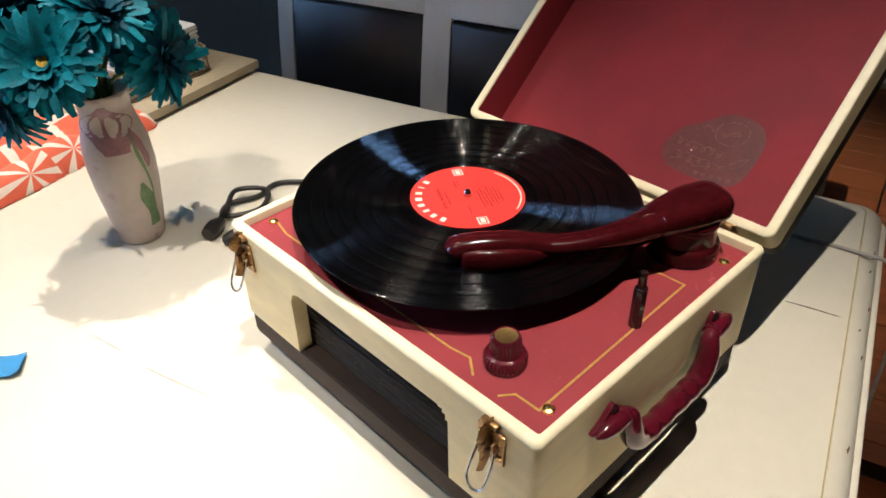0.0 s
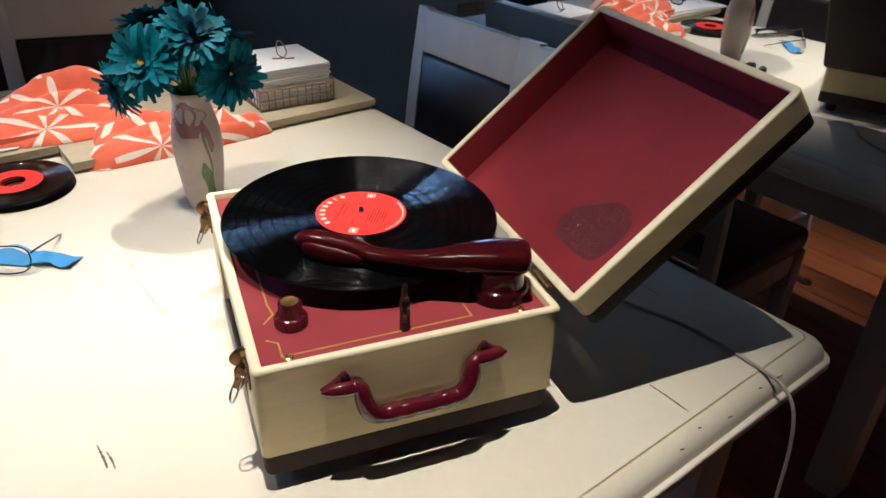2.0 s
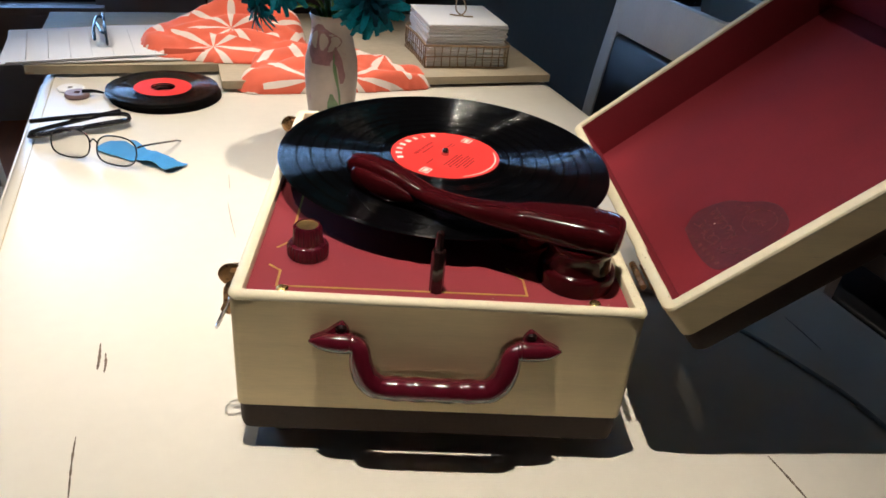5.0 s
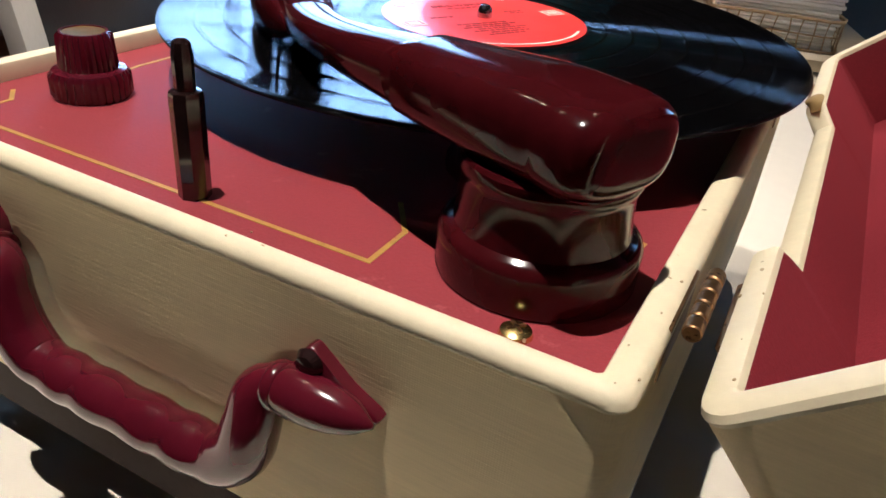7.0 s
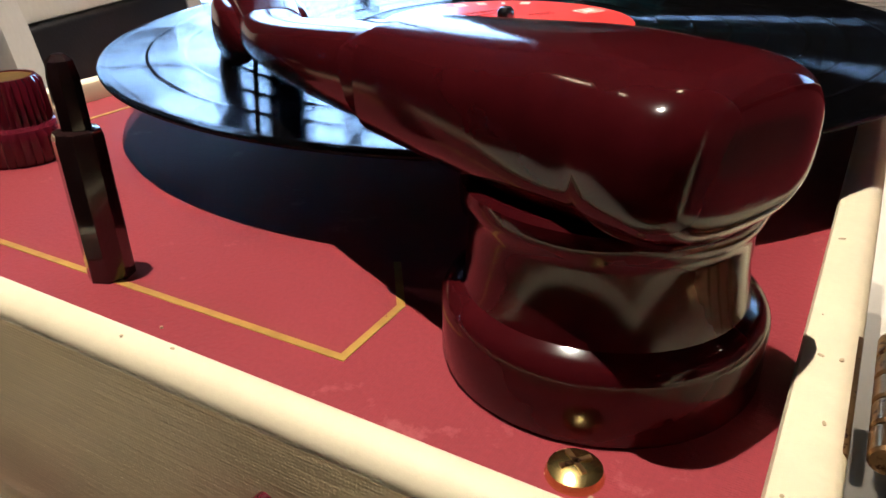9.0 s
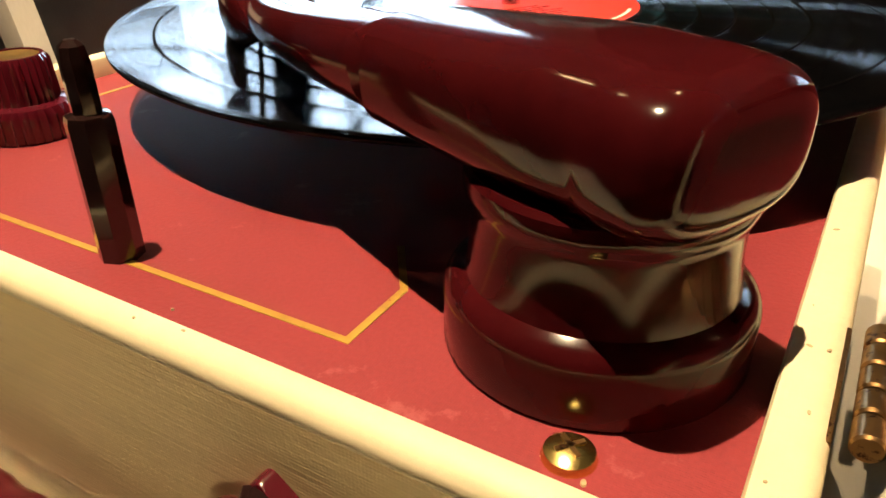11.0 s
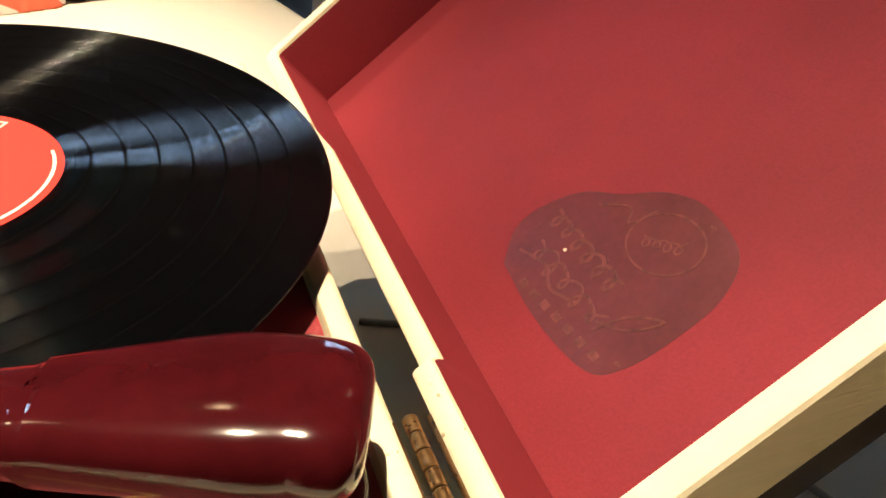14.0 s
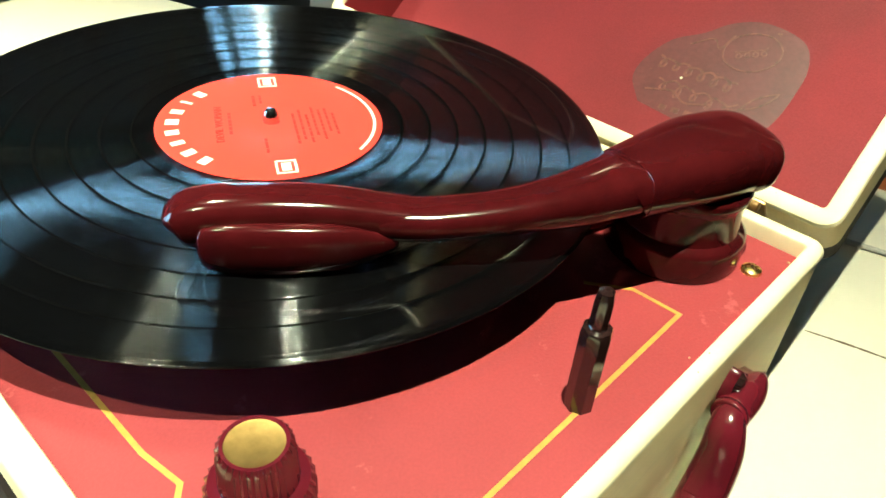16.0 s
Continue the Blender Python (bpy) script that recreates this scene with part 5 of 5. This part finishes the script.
# blue crumpled strip beside the spectacles
bm = bmesh.new()
rows = []
for i in range(15):
    t = i / 14
    ragged = 0.004 * noise.noise((t * 7, 3, 1))
    rows.append([bm.verts.new((t * 0.130, s * 0.016 + ragged + (0.006 * math.sin(19 * t) if i in (0, 14) else 0), 0.002 + 0.010 * abs(math.sin(2.2 * t * math.pi)) * (0.5 + 0.5 * s * math.sin(5 * t)) + 0.002 * noise.noise((t * 9, s, 0)))) for s in (-1, -0.4, 0.3, 1)])
for lo, hi in zip(rows, rows[1:]):
    for k in range(3):
        bm.faces.new((lo[k], lo[k + 1], hi[k + 1], hi[k]))
ext = bmesh.ops.extrude_face_region(bm, geom=list(bm.faces))
for v in [g for g in ext["geom"] if isinstance(g, bmesh.types.BMVert)]:
    v.co.z += 0.0008
strip = finish("blue_strip", bm, BLUE, 60)
strip.matrix_world = Matrix.Translation((-0.291, 0.551, 0.0)) @ Matrix.Rotation(radians(-29), 4, "Z")
tagged(strip, "crumpled bright blue paper strip by the spectacles", "paper strip")

TAG_BROWN = material('dusky_brown_plastic', (0.22, 0.15, 0.15), 0.4, scale=60, contrast=0.2)
# round tag with a clip, and a small shaker
tag = thing("round_tag", "pale round tag with a dark clip on the table", "tag", Matrix.Translation((-0.425, 0.764, 0)))
part("tag_disc", lathe([(0.004, 0), (0.019, 0), (0.021, 0.002), (0.019, 0.004), (0.004, 0.004), (0.004, 0)], 28), PAPER, tag)
part("tag_disc", lathe([(0.005, 0.0), (0.017, 0.0), (0.019, 0.0025), (0.017, 0.0075), (0.005, 0.0075), (0.005, 0.0)], 28, (0.022, -0.030, 0)), TAG_BROWN, tag, "dusky brown ring")
part("tag_clip", tube([(0.030, -0.028, 0.008), (0.046, -0.022, 0.008), (0.058, -0.014, 0.003)], [0.004, 0.003, 0.002], 8, 4), BLACK_FRAME, tag)
knob_top = thing("metal_knob", "small grey metal knob standing on the side table", "knob", Matrix.Translation((-0.213, 0.925, SZ)))
part("knob_base", lathe([(0, 0), (0.009, 0), (0.010, 0.002), (0.006, 0.006), (0.005, 0.010), (0, 0.010)], 20), STEEL, knob_top)
part("knob_head", lathe([(0, 0.009), (0.005, 0.009), (0.008, 0.013), (0.007, 0.018), (0, 0.020)], 20), STEEL, knob_top)

# ---- cords ----
cord = finish("power_cord", tube([(0.345, 0.268, 0.0022), (0.42, 0.235, 0.0022), (0.480, 0.178, 0.0022), (0.514, 0.130, 0.0022), (0.540, 0.088, 0.0022), (0.560, 0.030, 0.0022), (0.570, -0.013, 0.0022), (0.575, -0.040, 0.001), (0.579, -0.062, -0.020), (0.584, -0.072, -0.08), (0.588, -0.078, -0.2), (0.61, -0.09, -0.45), (0.66, -0.11, -0.742), (0.85, -0.04, -0.747)], 0.0023, 10, 6), CORD)
tagged(cord, "grey power cord running over the table edge", "cord")
lead = thing("mains_lead", "coiled grey lead with dark plugs beside the vase", "cord", Matrix.Translation((0.116, 0.556, 0)))
part("lead", tube([(0.115, 0.010, 0.003), (0.075, 0.044, 0.004), (0.038, 0.034, 0.004), (0.0, 0.043, 0.005), (-0.020, 0.020, 0.006), (0.020, 0.000, 0.008), (0.05, 0.030, 0.010), (0.02, 0.055, 0.012), (-0.01, 0.03, 0.010), (-0.045, 0.0, 0.006)], 0.0032, 10, 6), BLACK_CORD, lead)
part("plug", tube([(-0.030, 0.010, 0.008), (-0.045, 0.0, 0.010), (-0.058, -0.008, 0.010)], [0.006, 0.010, 0.008], 12, 4), BLACK_CORD, lead, "dark plug")
part("plug", tube([(-0.050, -0.030, 0.007), (-0.035, -0.036, 0.010), (-0.018, -0.040, 0.009)], [0.006, 0.010, 0.009], 12, 4), BLACK_CORD, lead, "dark plug")
part("lead", tube([(0.02, 0.0, 0.006), (-0.01, -0.022, 0.006), (-0.050, -0.030, 0.007)], 0.0028, 10, 5), BLACK_CORD, lead)


# ---- chairs along the mirror wall ----
def chair(m):
    """White painted chair with a black leather back panel and seat; its back stands towards +x."""
    ch = thing("dining_chair", "chipped white wooden chair with black leather back at the table", "chair", m, "chairs along the table")
    for s in (-1, 1):
        part("back_post", tube([(0.085, s * 0.16, 0.0), (0.040, s * 0.16, 0.25), (0.03, s * 0.16, 0.45), (0.045, s * 0.16, 0.70), (0.080, s * 0.16, 0.935)], 0, 8, 4, squash=[(0.019, 0.0125)] * 5, up=(1, 0, 0), power=6), CHAIR_PAINT, ch)
        part("front_leg", box(-0.375, -0.335, s * 0.16 - 0.019, s * 0.16 + 0.019, 0, 0.42, 0.003), CHAIR_PAINT, ch)
        part("side_rail", box(-0.335, 0.02, s * 0.16 - 0.012, s * 0.16 + 0.012, 0.36, 0.42, 0.003), CHAIR_PAINT, ch)
        part("side_stretcher", box(-0.335, 0.035, s * 0.16 - 0.009, s * 0.16 + 0.009, 0.15, 0.18, 0.003), CHAIR_PAINT, ch)
    part("seat", box(-0.385, 0.015, -0.175, 0.175, 0.42, 0.475, 0.018, 4), LEATHER, ch, "padded black leather seat")
    part("top_rail", place(box(-0.013, 0.013, -0.1475, 0.1475, -0.045, 0.045, 0.004), Matrix.Translation((0.073, 0, 0.887)) @ Matrix.Rotation(radians(8), 4, "Y")), CHAIR_PAINT, ch)
    part("bottom_rail", place(box(-0.011, 0.011, -0.1475, 0.1475, -0.02, 0.02, 0.003), Matrix.Translation((0.036, 0, 0.60)) @ Matrix.Rotation(radians(4), 4, "Y")), CHAIR_PAINT, ch)
    part("back_panel", place(box(-0.014, 0.014, -0.147, 0.147, -0.112, 0.112, 0.010, 3), Matrix.Translation((0.053, 0, 0.730)) @ Matrix.Rotation(radians(7), 4, "Y")), LEATHER, ch, "padded black leather back")
    return ch


first = chair(ROOM @ Matrix.Translation((0.085, 0.885, FLOOR)))
copy_thing(first, ROOM @ Matrix.Translation((0.085, 0.545, FLOOR)))
copy_thing(first, ROOM @ Matrix.Translation((-TW - 0.03, 0.83, FLOOR)) @ Matrix.Rotation(math.pi, 4, "Z"))

copy_thing(first, Matrix.Translation((-0.165, 1.30, FLOOR)) @ Matrix.Rotation(math.pi / 2, 4, "Z"))

# floor boards, the last and lowest
for k in range(28):
    a = A0 + (A1 - A0) * k / 28
    part("plank", box(a + 0.0012, a + (A1 - A0) / 28 - 0.0012, B0, B1, FLOOR - 0.02, FLOOR, 0.0012, 1), FLOORWOOD, floor)
